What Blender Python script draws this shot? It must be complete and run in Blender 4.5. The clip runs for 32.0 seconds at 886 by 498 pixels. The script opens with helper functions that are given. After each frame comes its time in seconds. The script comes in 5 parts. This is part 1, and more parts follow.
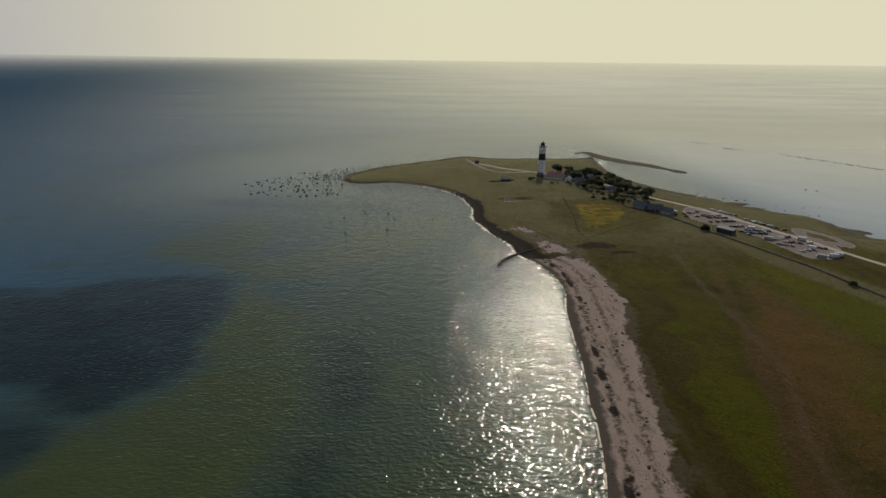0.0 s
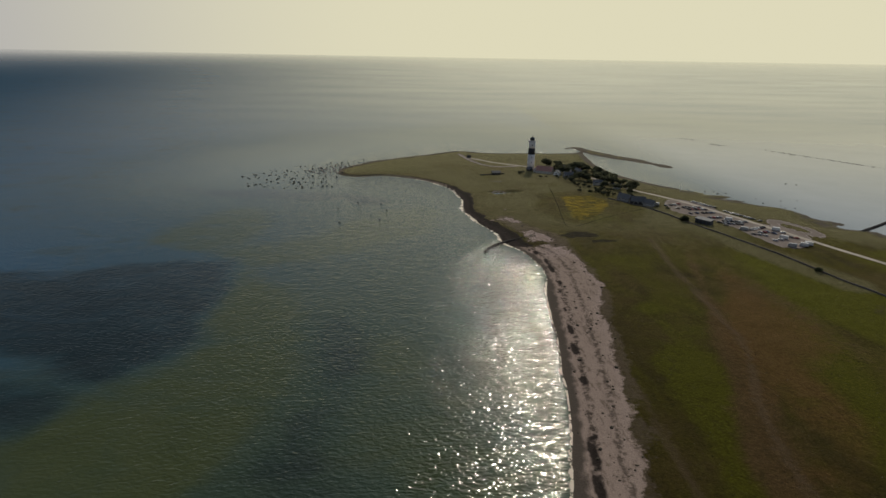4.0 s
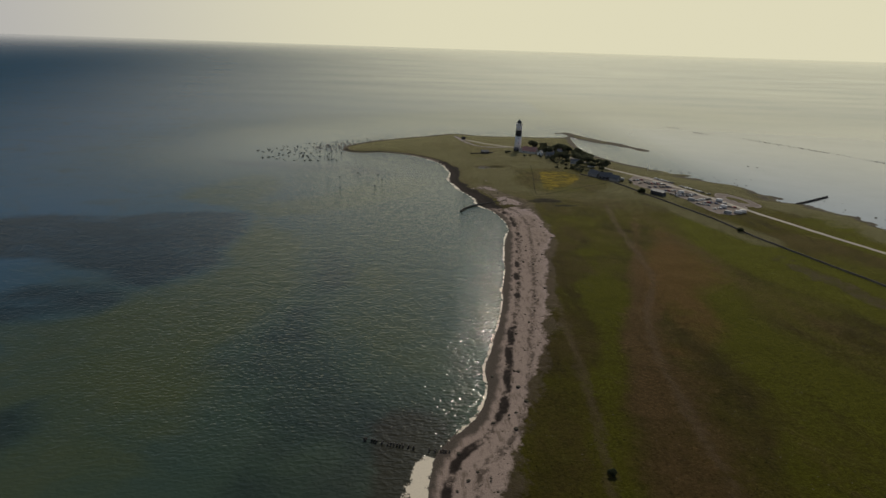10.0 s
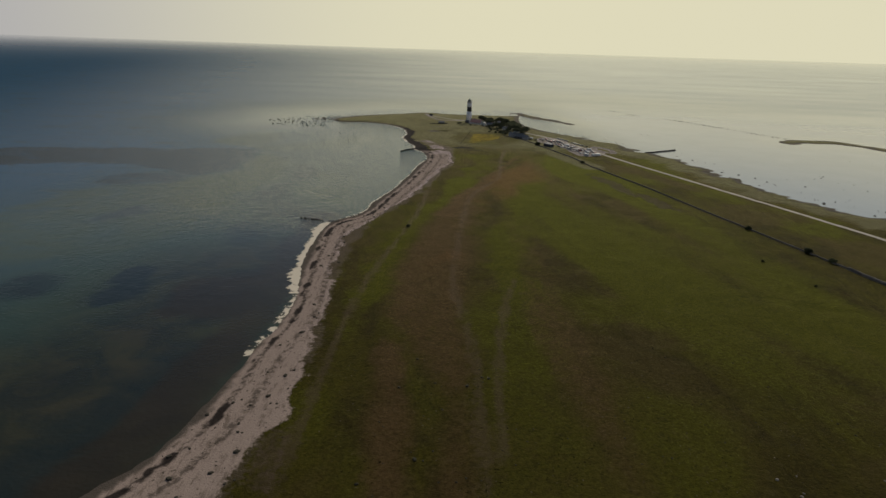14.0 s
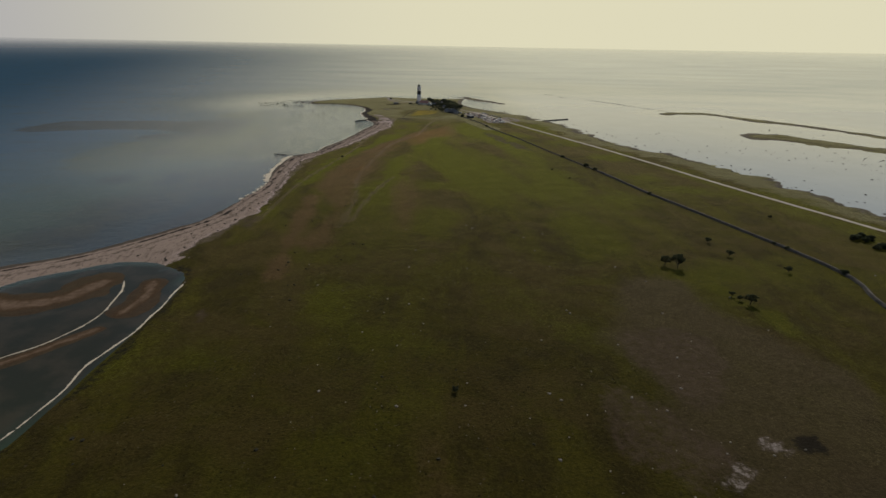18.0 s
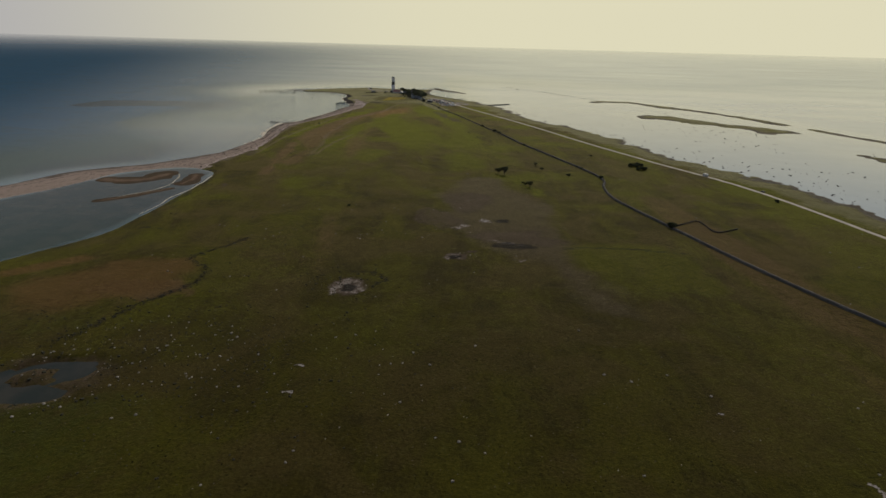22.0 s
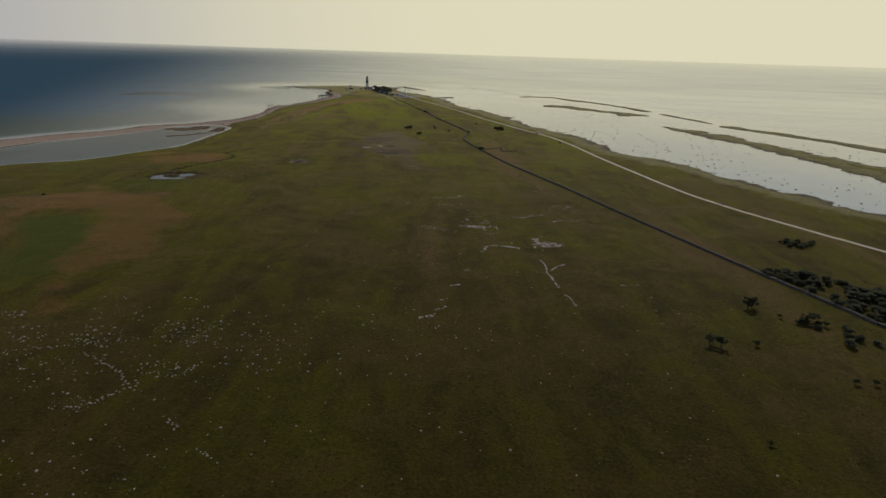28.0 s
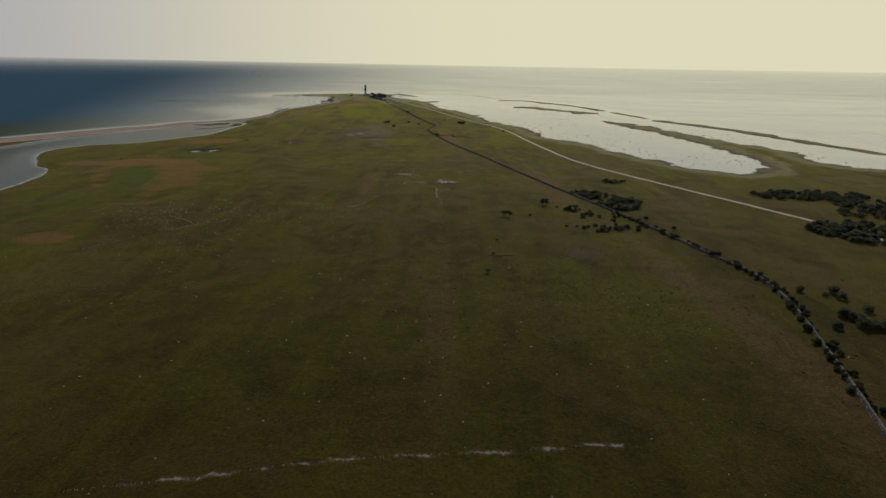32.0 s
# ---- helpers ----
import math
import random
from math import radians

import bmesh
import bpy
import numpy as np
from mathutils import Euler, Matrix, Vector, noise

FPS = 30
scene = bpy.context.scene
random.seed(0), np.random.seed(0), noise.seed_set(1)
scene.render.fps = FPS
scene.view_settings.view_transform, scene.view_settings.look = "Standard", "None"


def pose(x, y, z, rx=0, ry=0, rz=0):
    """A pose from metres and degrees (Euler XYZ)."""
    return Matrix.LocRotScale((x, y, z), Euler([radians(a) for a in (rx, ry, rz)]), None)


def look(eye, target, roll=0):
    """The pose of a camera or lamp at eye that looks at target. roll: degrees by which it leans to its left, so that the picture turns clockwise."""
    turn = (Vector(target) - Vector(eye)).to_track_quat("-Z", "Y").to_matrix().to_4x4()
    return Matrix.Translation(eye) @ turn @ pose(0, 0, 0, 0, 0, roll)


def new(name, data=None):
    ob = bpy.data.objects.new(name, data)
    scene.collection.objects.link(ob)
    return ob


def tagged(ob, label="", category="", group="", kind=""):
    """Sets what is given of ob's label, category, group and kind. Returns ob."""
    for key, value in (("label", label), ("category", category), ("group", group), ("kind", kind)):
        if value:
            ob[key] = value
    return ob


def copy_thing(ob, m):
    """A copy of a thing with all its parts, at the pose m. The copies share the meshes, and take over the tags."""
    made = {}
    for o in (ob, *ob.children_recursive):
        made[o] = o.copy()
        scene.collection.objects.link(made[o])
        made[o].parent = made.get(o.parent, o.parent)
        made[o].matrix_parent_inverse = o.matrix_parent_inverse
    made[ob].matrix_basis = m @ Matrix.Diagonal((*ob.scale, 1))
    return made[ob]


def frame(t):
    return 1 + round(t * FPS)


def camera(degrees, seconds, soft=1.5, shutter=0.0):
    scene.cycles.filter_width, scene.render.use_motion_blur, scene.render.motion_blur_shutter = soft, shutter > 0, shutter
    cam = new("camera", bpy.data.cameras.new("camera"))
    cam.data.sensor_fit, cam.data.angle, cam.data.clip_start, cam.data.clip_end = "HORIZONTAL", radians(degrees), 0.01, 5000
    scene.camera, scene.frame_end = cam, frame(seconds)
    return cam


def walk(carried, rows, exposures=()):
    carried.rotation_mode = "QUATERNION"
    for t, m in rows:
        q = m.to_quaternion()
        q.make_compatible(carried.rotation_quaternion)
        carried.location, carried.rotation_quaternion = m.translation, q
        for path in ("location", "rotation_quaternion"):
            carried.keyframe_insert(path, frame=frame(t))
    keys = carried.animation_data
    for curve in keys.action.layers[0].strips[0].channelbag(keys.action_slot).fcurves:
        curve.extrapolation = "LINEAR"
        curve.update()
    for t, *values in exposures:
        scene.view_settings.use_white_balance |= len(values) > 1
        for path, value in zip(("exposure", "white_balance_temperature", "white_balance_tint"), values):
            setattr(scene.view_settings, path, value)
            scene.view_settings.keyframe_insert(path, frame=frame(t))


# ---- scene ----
cam = camera(76.0, 32.0)
# seconds, x, y, z, tilt, turn, roll
PATH = [
    (0, -69.19, -300.45, 61.89, 71.06, -3.17, 0.77),
    (0.5, -69.00, -301.13, 61.67, 71.07, -3.21, 0.88),
    (1, -68.75, -302.45, 61.67, 71.03, -3.25, 0.94),
    (1.5, -68.60, -303.85, 61.93, 70.94, -3.26, 0.93),
    (2, -68.31, -305.24, 62.16, 70.88, -3.30, 0.85),
    (2.5, -67.85, -306.28, 61.99, 70.89, -3.33, 0.85),
    (3, -67.72, -307.64, 62.21, 70.80, -3.41, 0.89),
    (3.5, -67.40, -308.68, 62.04, 70.78, -3.49, 0.98),
    (5.5, -65.53, -314.22, 61.81, 70.73, -3.53, 1.07),
    (6, -64.80, -315.55, 61.67, 70.78, -3.50, 0.98),
    (6.5, -64.80, -317.42, 61.94, 70.69, -3.59, 1.22),
    (7, -64.26, -318.71, 61.74, 70.65, -3.59, 1.32),
    (7.5, -63.72, -319.92, 61.50, 70.62, -3.60, 1.43),
    (8, -63.07, -322.88, 61.63, 70.60, -3.60, 1.43),
    (8.5, -61.94, -325.88, 61.54, 70.54, -3.57, 1.46),
    (9, -60.97, -330.55, 61.64, 70.39, -3.50, 1.46),
    (9.5, -59.81, -337.34, 61.72, 70.15, -3.18, 1.71),
    (10, -57.24, -346.35, 61.12, 69.99, -2.24, 1.87),
    (10.5, -53.35, -360.11, 61.00, 69.87, -0.20, 1.82),
    (11, -47.43, -374.54, 60.84, 69.90, 0.72, 1.66),
    (11.5, -41.45, -388.60, 60.37, 69.98, 0.58, 1.49),
    (12, -36.33, -401.92, 59.70, 69.99, 0.29, 1.70),
    (12.5, -30.95, -416.52, 59.45, 70.07, 0.33, 1.83),
    (13, -25.93, -430.69, 59.07, 70.04, 0.27, 1.77),
    (13.5, -20.63, -444.77, 58.49, 70.16, 0.28, 1.81),
    (14, -15.56, -458.68, 58.46, 70.13, 0.19, 1.92),
    (14.5, -10.19, -472.93, 58.47, 70.09, 0.18, 1.78),
    (16.5, 12.35, -532.02, 60.12, 69.87, 0.32, 1.14),
    (17, 15.83, -546.24, 60.04, 69.91, -0.03, 1.27),
    (17.5, 20.62, -560.94, 59.72, 69.84, -0.13, 1.26),
    (18, 25.72, -575.86, 59.66, 69.77, -0.07, 1.07),
    (18.5, 30.64, -590.85, 59.28, 69.82, 0.08, 1.01),
    (19, 35.16, -605.89, 59.27, 69.71, 0.00, 0.95),
    (19.5, 38.99, -621.84, 59.45, 69.75, 0.05, 1.14),
    (20, 42.93, -637.13, 59.98, 69.68, 0.16, 1.48),
    (20.5, 48.02, -651.65, 60.35, 69.57, 0.30, 1.80),
    (21, 53.22, -665.51, 60.13, 69.63, 0.24, 1.90),
    (21.5, 58.03, -679.06, 59.86, 69.71, -0.03, 1.82),
    (22, 63.77, -692.71, 59.73, 69.79, -0.02, 1.61),
    (22.5, 69.23, -706.74, 59.42, 69.91, 0.03, 1.50),
    (23, 74.70, -720.52, 59.02, 70.01, -0.01, 1.41),
    (23.5, 79.31, -735.01, 59.14, 69.98, -0.16, 1.66),
    (24, 83.52, -749.95, 59.56, 69.95, -0.90, 1.83),
    (24.5, 87.66, -765.24, 59.82, 70.00, -1.15, 1.63),
    (25, 93.03, -778.91, 59.05, 70.15, -0.87, 1.18),
    (25.5, 98.04, -793.57, 59.12, 70.08, 0.11, 0.83),
    (27.5, 116.11, -855.97, 62.26, 70.28, -0.13, 1.84),
    (28, 120.90, -870.61, 62.01, 70.43, 0.04, 1.92),
    (28.5, 125.47, -884.93, 61.85, 70.62, 0.52, 1.99),
    (29, 131.39, -898.75, 61.55, 70.77, 0.95, 2.00),
    (29.5, 137.54, -912.85, 61.27, 70.90, 1.39, 1.90),
    (30, 143.17, -928.01, 61.08, 71.05, 1.08, 1.75),
    (30.5, 149.90, -942.29, 60.12, 71.35, 0.88, 1.43),
    (31, 155.62, -955.59, 59.26, 71.58, 1.70, 1.36),
    (31.5, 160.48, -970.08, 59.69, 71.60, 2.39, 1.23),
    (32, 163.32, -983.58, 61.77, 71.46, 1.63, 1.05),
]
walk(cam, [(t, pose(x, y, z, tilt, 0, turn) @ pose(0, 0, 0, 0, 0, roll)) for t, x, y, z, tilt, turn, roll in PATH])

# ---- world, sun, exposure ----
SUN_AZ, SUN_EL = 16.0, 38.0      # degrees right of +y, degrees up
world = bpy.data.worlds.new("world")
scene.world = world
world.use_nodes = True
wn = world.node_tree.nodes
wl = world.node_tree.links
wn.clear()
sky = wn.new("ShaderNodeTexSky")
sky.sky_type = "NISHITA"
sky.sun_disc = False
sky.sun_elevation = radians(SUN_EL)
sky.sun_rotation = radians(SUN_AZ)
sky.altitude = 0
sky.air_density = 0.5
sky.dust_density = 1.2
sky.ozone_density = 1.0
tint = wn.new("ShaderNodeMix")
tint.data_type, tint.blend_type = "RGBA", "MULTIPLY"
tint.inputs[0].default_value = 1.0
tint.inputs[7].default_value = (0.80, 0.94, 0.98, 1)
back = wn.new("ShaderNodeBackground")
back.inputs[1].default_value = 0.056
haze = wn.new("ShaderNodeBackground")          # milky haze over the sea, warm towards the sun and cooler away from it
way = wn.new("ShaderNodeTexCoord").outputs["Generated"]
up = wn.new("ShaderNodeSeparateXYZ")
wl.new(way, up.inputs[0])
toward = wn.new("ShaderNodeVectorMath")
toward.operation = "DOT_PRODUCT"
toward.inputs[1].default_value = (math.sin(radians(SUN_AZ + 6)), math.cos(radians(SUN_AZ + 6)), 0)
wl.new(way, toward.inputs[0])
warm = wn.new("ShaderNodeMapRange")
warm.interpolation_type = "SMOOTHSTEP"
for i, v in enumerate((0.42, 0.97, 0.0, 1.0)):
    warm.inputs[i + 1].default_value = v
wl.new(toward.outputs["Value"], warm.inputs[0])
hue = wn.new("ShaderNodeMix")
hue.data_type = "RGBA"
hue.inputs[6].default_value = (0.42, 0.412, 0.415, 1)
hue.inputs[7].default_value = (0.73, 0.692, 0.495, 1)
wl.new(warm.outputs[0], hue.inputs[0])
cool = wn.new("ShaderNodeMix")                 # the haze turns pale blue a hand's width above the horizon
cool.data_type = "RGBA"
cool.inputs[7].default_value = (0.40, 0.47, 0.53, 1)
climb = wn.new("ShaderNodeMapRange")
climb.interpolation_type = "SMOOTHSTEP"
for i, v in enumerate((0.11, 0.24, 0.0, 1.0)):
    climb.inputs[i + 1].default_value = v
wl.new(up.outputs["Z"], climb.inputs[0])
wl.new(climb.outputs[0], cool.inputs[0])
wl.new(hue.outputs[2], cool.inputs[6])
wl.new(cool.outputs[2], haze.inputs[0])
fade = wn.new("ShaderNodeMapRange")
fade.interpolation_type = "SMOOTHERSTEP"
for i, v in enumerate((0.17, 0.42, 1.0, 0.0)):
    fade.inputs[i + 1].default_value = v
wl.new(up.outputs["Z"], fade.inputs[0])
both = wn.new("ShaderNodeMixShader")
wl.new(fade.outputs[0], both.inputs[0])
wout = wn.new("ShaderNodeOutputWorld")
wl.new(sky.outputs[0], tint.inputs[6])
wl.new(tint.outputs[2], back.inputs[0])
wl.new(back.outputs[0], both.inputs[1])
wl.new(haze.outputs[0], both.inputs[2])
wl.new(both.outputs[0], wout.inputs[0])

sun_data = bpy.data.lights.new("sun", "SUN")
sun_data.energy = 2.1
sun_data.angle = radians(0.53)
sun_data.color = (1.0, 0.9, 0.72)
sun = new("sun", sun_data)
sun.matrix_world = look((0, 0, 0), (-math.sin(radians(SUN_AZ)) * math.cos(radians(SUN_EL)),
                                    -math.cos(radians(SUN_AZ)) * math.cos(radians(SUN_EL)), -math.sin(radians(SUN_EL))))
scene.view_settings.exposure = 0.0

# ---- materials ----


class Mat:
    """A node material with short ways to add and wire nodes."""

    def __init__(self, name):
        self.m = bpy.data.materials.new(name)
        self.m.use_nodes = True
        self.t = self.m.node_tree
        self.b = self.t.nodes["Principled BSDF"]

    def node(self, kind, **inputs):
        n = self.t.nodes.new(kind)
        for k, v in inputs.items():
            self.put(n.inputs[k.replace("_", " ")], v)
        return n

    def put(self, socket, v):
        if hasattr(v, "is_output"):
            self.t.links.new(v, socket)
        else:
            socket.default_value = v

    def coords(self, kind="Object"):
        return self.t.nodes.new("ShaderNodeTexCoord").outputs[kind]

    def noise(self, scale, detail=3.0, rough=0.55, vec=None, stretch=None, distortion=0.0):
        vec = vec or self.coords()
        if stretch:
            mp = self.t.nodes.new("ShaderNodeMapping")
            mp.inputs["Scale"].default_value = stretch
            self.t.links.new(vec, mp.inputs["Vector"])
            vec = mp.outputs[0]
        n = self.node("ShaderNodeTexNoise", Scale=scale, Detail=detail, Roughness=rough, Distortion=distortion)
        self.t.links.new(vec, n.inputs["Vector"])
        return n.outputs["Fac"]

    def ramp(self, fac, a, b, smooth=True):
        n = self.t.nodes.new("ShaderNodeMapRange")
        n.interpolation_type = "SMOOTHSTEP" if smooth else "LINEAR"
        self.put(n.inputs[0], fac)
        n.inputs[1].default_value, n.inputs[2].default_value = a, b
        return n.outputs[0]

    def math(self, op, a, b=0.0):
        n = self.t.nodes.new("ShaderNodeMath")
        n.operation = op
        self.put(n.inputs[0], a)
        self.put(n.inputs[1], b)
        return n.outputs[0]

    def mix(self, fac, a, b, blend="MIX"):
        n = self.t.nodes.new("ShaderNodeMix")
        n.data_type, n.blend_type = "RGBA", blend
        self.put(n.inputs[0], fac)
        for s, v in ((6, a), (7, b)):
            self.put(n.inputs[s], v if hasattr(v, "is_output") else (*v, 1))
        return n.outputs[2]

    def attr(self, name):
        n = self.t.nodes.new("ShaderNodeAttribute")
        n.attribute_name = name
        return n.outputs["Fac"]

    def bump(self, height, strength, distance=0.1):
        n = self.node("ShaderNodeBump", Strength=strength, Distance=distance, Height=height)
        self.t.links.new(n.outputs[0], self.b.inputs["Normal"])

    def set(self, **inputs):
        for k, v in inputs.items():
            s = self.b.inputs[k.replace("_", " ")]
            if isinstance(v, tuple) and len(v) == 3:
                v = (*v, 1)
            self.put(s, v)
        return self


def plain(name, colour, rough=0.8, metal=0.0, vary=0.25, scale=4.0, bump=0.2, objvary=0.0):
    """A material of one colour with grain and blotches, and a little difference from thing to thing."""
    k = Mat(name)
    dark = tuple(c * (1 - vary) for c in colour)
    light = tuple(min(1, c * (1 + vary)) for c in colour)
    c = k.mix(k.noise(scale, 4), dark, light)
    c = k.mix(k.ramp(k.noise(scale * 0.23, 2), 0.35, 0.7), c, tuple(x * (1 - vary * 0.6) for x in colour))
    if objvary:
        info = k.t.nodes.new("ShaderNodeObjectInfo")
        c = k.mix(k.math("MULTIPLY", info.outputs["Random"], objvary), c, tuple(x * 0.45 for x in colour))
    k.set(Base_Color=c, Roughness=rough, Metallic=metal)
    if bump:
        k.bump(k.noise(scale * 3, 4), bump, 0.05)
    return k.m


# ---- plan ----
# Outlines, in metres: the lighthouse stands at the origin, the headland's tip lies beyond it.
WEST = [(48, 66), (39, 58), (13, 56), (-19, 57), (-37, 63), (-60, 45), (-79, 31), (-95, 17), (-106, 2), (-105, -14), (-95, -20),
        (-78, -18), (-61, -28), (-50, -43), (-45, -68), (-46, -86), (-41, -103), (-36, -116), (-34, -128), (-29, -137), (-27, -149),
        (-29, -170), (-32, -190), (-36, -214), (-41, -238), (-46, -262), (-55, -275), (-56, -290), (-54, -320), (-52, -343),
        (-54, -360), (-56, -384), (-65, -404), (-79, -424), (-101, -443), (-118, -475), (-140, -502), (-158, -535), (-180, -575),
        (-230, -650), (-330, -800), (-500, -1100)]
EAST = [(560, -690), (480, -650), (434, -618), (404, -592), (410, -548), (388, -492), (367, -437), (352, -385), (322, -345),
        (317, -357), (334, -421), (351, -480), (363, -568), (362, -604), (345, -634), (330, -644), (310, -632), (292, -602), (276, -560),
        (254, -518), (236, -492), (230, -458), (221, -430), (210, -402), (197, -378), (184, -336), (174, -290), (160, -264),
        (147, -232), (130, -200), (122, -166), (111, -128), (97, -94), (82, -68), (67, -48), (51, -25), (43, -4), (42, 16), (45, 40)]
LAGOON = [(-51, -430), (-66, -432), (-83, -448), (-96, -480), (-111, -506), (-126, -531), (-144, -576), (-154, -614), (-195, -690),
          (-260, -800), (-170, -880), (-95, -850), (-58, -785), (-50, -735), (-54, -706), (-63, -680), (-81, -665), (-106, -627), (-99, -596),
          (-72, -576), (-57, -552), (-45, -530), (-41, -507), (-39, -472), (-41, -440)]
SAND_EDGE = [(-30, -98), (-24, -113), (-17, -122), (-15, -142), (-15, -166), (-20, -185), (-25, -212), (-33, -242), (-42, -270),
             (-46, -288), (-47, -308), (-45, -332), (-43, -362), (-45, -392), (-50, -414), (-52, -433)]
ROAD = [(-32, 36), (-20, 22), (-4, 10), (12, 0), (24, -14), (39.5, -48), (51, -66.5), (62.5, -92), (75, -127), (79.5, -139), (87, -158), (106, -204), (127, -256),
        (152, -325), (176, -385), (202, -446), (218, -530), (233, -600), (248, -640), (280, -698), (308, -748), (322, -778), (345, -850), (360, -960)]
WALL = [(22, -66), (34, -84), (44, -112), (54, -140), (60, -166), (74, -208), (90, -264), (102, -304), (112, -344), (124, -382),
        (137, -428), (134, -448), (133, -466), (137, -484), (143, -505), (150, -530), (158, -555), (175, -598), (192, -646),
        (207, -686), (215, -707), (229, -742), (238, -767), (248, -798), (254, -818), (254, -836), (251, -852), (246, -872), (240, -894), (232, -920)]


def curve(points, step=3.0):
    """A smooth line through the plan's points, with a point about every step metres."""
    p = np.array([points[0], *points, points[-1]], float)
    out = []
    for a, b, c, d in zip(p, p[1:], p[2:], p[3:]):
        n = max(1, int(np.linalg.norm(c - b) / step))
        s = (np.arange(n) / n)[:, None]
        out.append(0.5 * (2 * b + (c - a) * s + (2 * a - 5 * b + 4 * c - d) * s ** 2 + (3 * b - a - 3 * c + d) * s ** 3))
    return np.concatenate([*out, p[-1:]])


def line_distance(x, y, line):
    """Distance of grid points from a line of points."""
    best = np.full(x.shape, 1e12, np.float32)
    for (ax, ay), (bx, by) in zip(line[:-1], line[1:]):
        dx, dy = bx - ax, by - ay
        s = np.clip(((x - ax) * dx + (y - ay) * dy) / (dx * dx + dy * dy + 1e-9), 0, 1)
        np.minimum(best, (x - ax - s * dx) ** 2 + (y - ay - s * dy) ** 2, out=best)
    return np.sqrt(best)


def inside(x, y, poly):
    hit = np.zeros(x.shape, bool)
    for (ax, ay), (bx, by) in zip(poly, np.roll(poly, -1, 0)):
        if ay != by:
            hit ^= ((ay > y) != (by > y)) & (x < (bx - ax) * (y - ay) / (by - ay) + ax)
    return hit


rng = np.random.default_rng(7)
LATTICE = rng.random((256, 256)).astype(np.float32)


def value_noise(x, y, size, octaves=4):
    """Smooth random values in 0..1 over the plan; size: metres of the largest blotch."""
    total, amp, norm = 0.0, 1.0, 0.0
    for o in range(octaves):
        u, v = x / size + 17.3 * o, y / size + 9.1 * o
        i, j = np.floor(u).astype(int), np.floor(v).astype(int)
        f, g = u - i, v - j
        f, g = f * f * (3 - 2 * f), g * g * (3 - 2 * g)
        i0, i1, j0, j1 = i % 256, (i + 1) % 256, j % 256, (j + 1) % 256
        total = total + amp * ((LATTICE[i0, j0] * (1 - f) + LATTICE[i1, j0] * f) * (1 - g) + (LATTICE[i0, j1] * (1 - f) + LATTICE[i1, j1] * f) * g)
        norm, amp, size = norm + amp, amp * 0.5, size * 0.5
    return total / norm


def step(a, b, v):
    s = np.clip((v - a) / (b - a), 0, 1)
    return s * s * (3 - 2 * s)


def spaced(lo, hi, fine, far_lo, far_hi, grow=1.25):
    """Even steps from lo to hi, then ever longer ones out to the far ends."""
    mid = list(np.arange(lo, hi + fine, fine))
    d = fine
    while mid[-1] < far_hi:
        d *= grow
        mid.append(mid[-1] + d)
    d = fine
    while mid[0] > far_lo:
        d *= grow
        mid.insert(0, mid[0] - d)
    return np.array(mid, np.float32)


def sheet(name, xs, ys, z, material, masks):
    """One mesh over a grid, with masks stored at its points."""
    nx, ny = len(xs), len(ys)
    gx, gy = np.meshgrid(xs, ys)
    co = np.stack([gx, gy, z], -1).reshape(-1, 3).astype(np.float32)
    i = np.arange(nx * ny).reshape(ny, nx)
    quads = np.stack([i[:-1, :-1], i[:-1, 1:], i[1:, 1:], i[1:, :-1]], -1).reshape(-1, 4)
    me = bpy.data.meshes.new(name)
    me.vertices.add(len(co))
    me.vertices.foreach_set("co", co.ravel())
    me.loops.add(quads.size)
    me.loops.foreach_set("vertex_index", quads.ravel().astype(np.int32))
    me.polygons.add(len(quads))
    me.polygons.foreach_set("loop_start", np.arange(0, quads.size, 4, dtype=np.int32))
    me.update(calc_edges=True)
    me.polygons.foreach_set("use_smooth", np.ones(len(quads), bool))
    for key, values in masks.items():
        me.attributes.new(key, "FLOAT", "POINT").data.foreach_set("value", values.reshape(-1).astype(np.float32))
    me.materials.append(material)
    return new(name, me)


west, east, lagoon = curve(WEST), curve(EAST), curve([*LAGOON, LAGOON[0]])
LAND = np.concatenate([west, [(-600, -1600), (900, -1600), (900, -720)], east])
BANKS = [(curve([(48, 80), (53, 62), (62, 46), (72, 32), (84, 13)]), 3.5), (curve([(228, -47), (250, -44), (268, -50), (303, -105), (335, -160), (348, -203)]), 6.0),
         (curve([(244, -178), (262, -180), (283, -207), (300, -226), (316, -247)]), 11.0), (curve([(357, -232), (366, -262), (377, -306)]), 3.0),
         (curve([(384, -325), (412, -375), (435, -420), (450, -470), (475, -545)]), 7.0), (curve([(40, 76), (46, 80), (54, 62)]), 1.6)]
BARS = [(curve([(-65, -488), (-58, -482), (-53, -475), (-48, -468)]), 1.7), (curve([(-81, -456), (-72, -457), (-64, -453), (-61, -443)]), 4.6), (curve([(-47, -460), (-46, -452), (-48, -443)]), 3.0)]


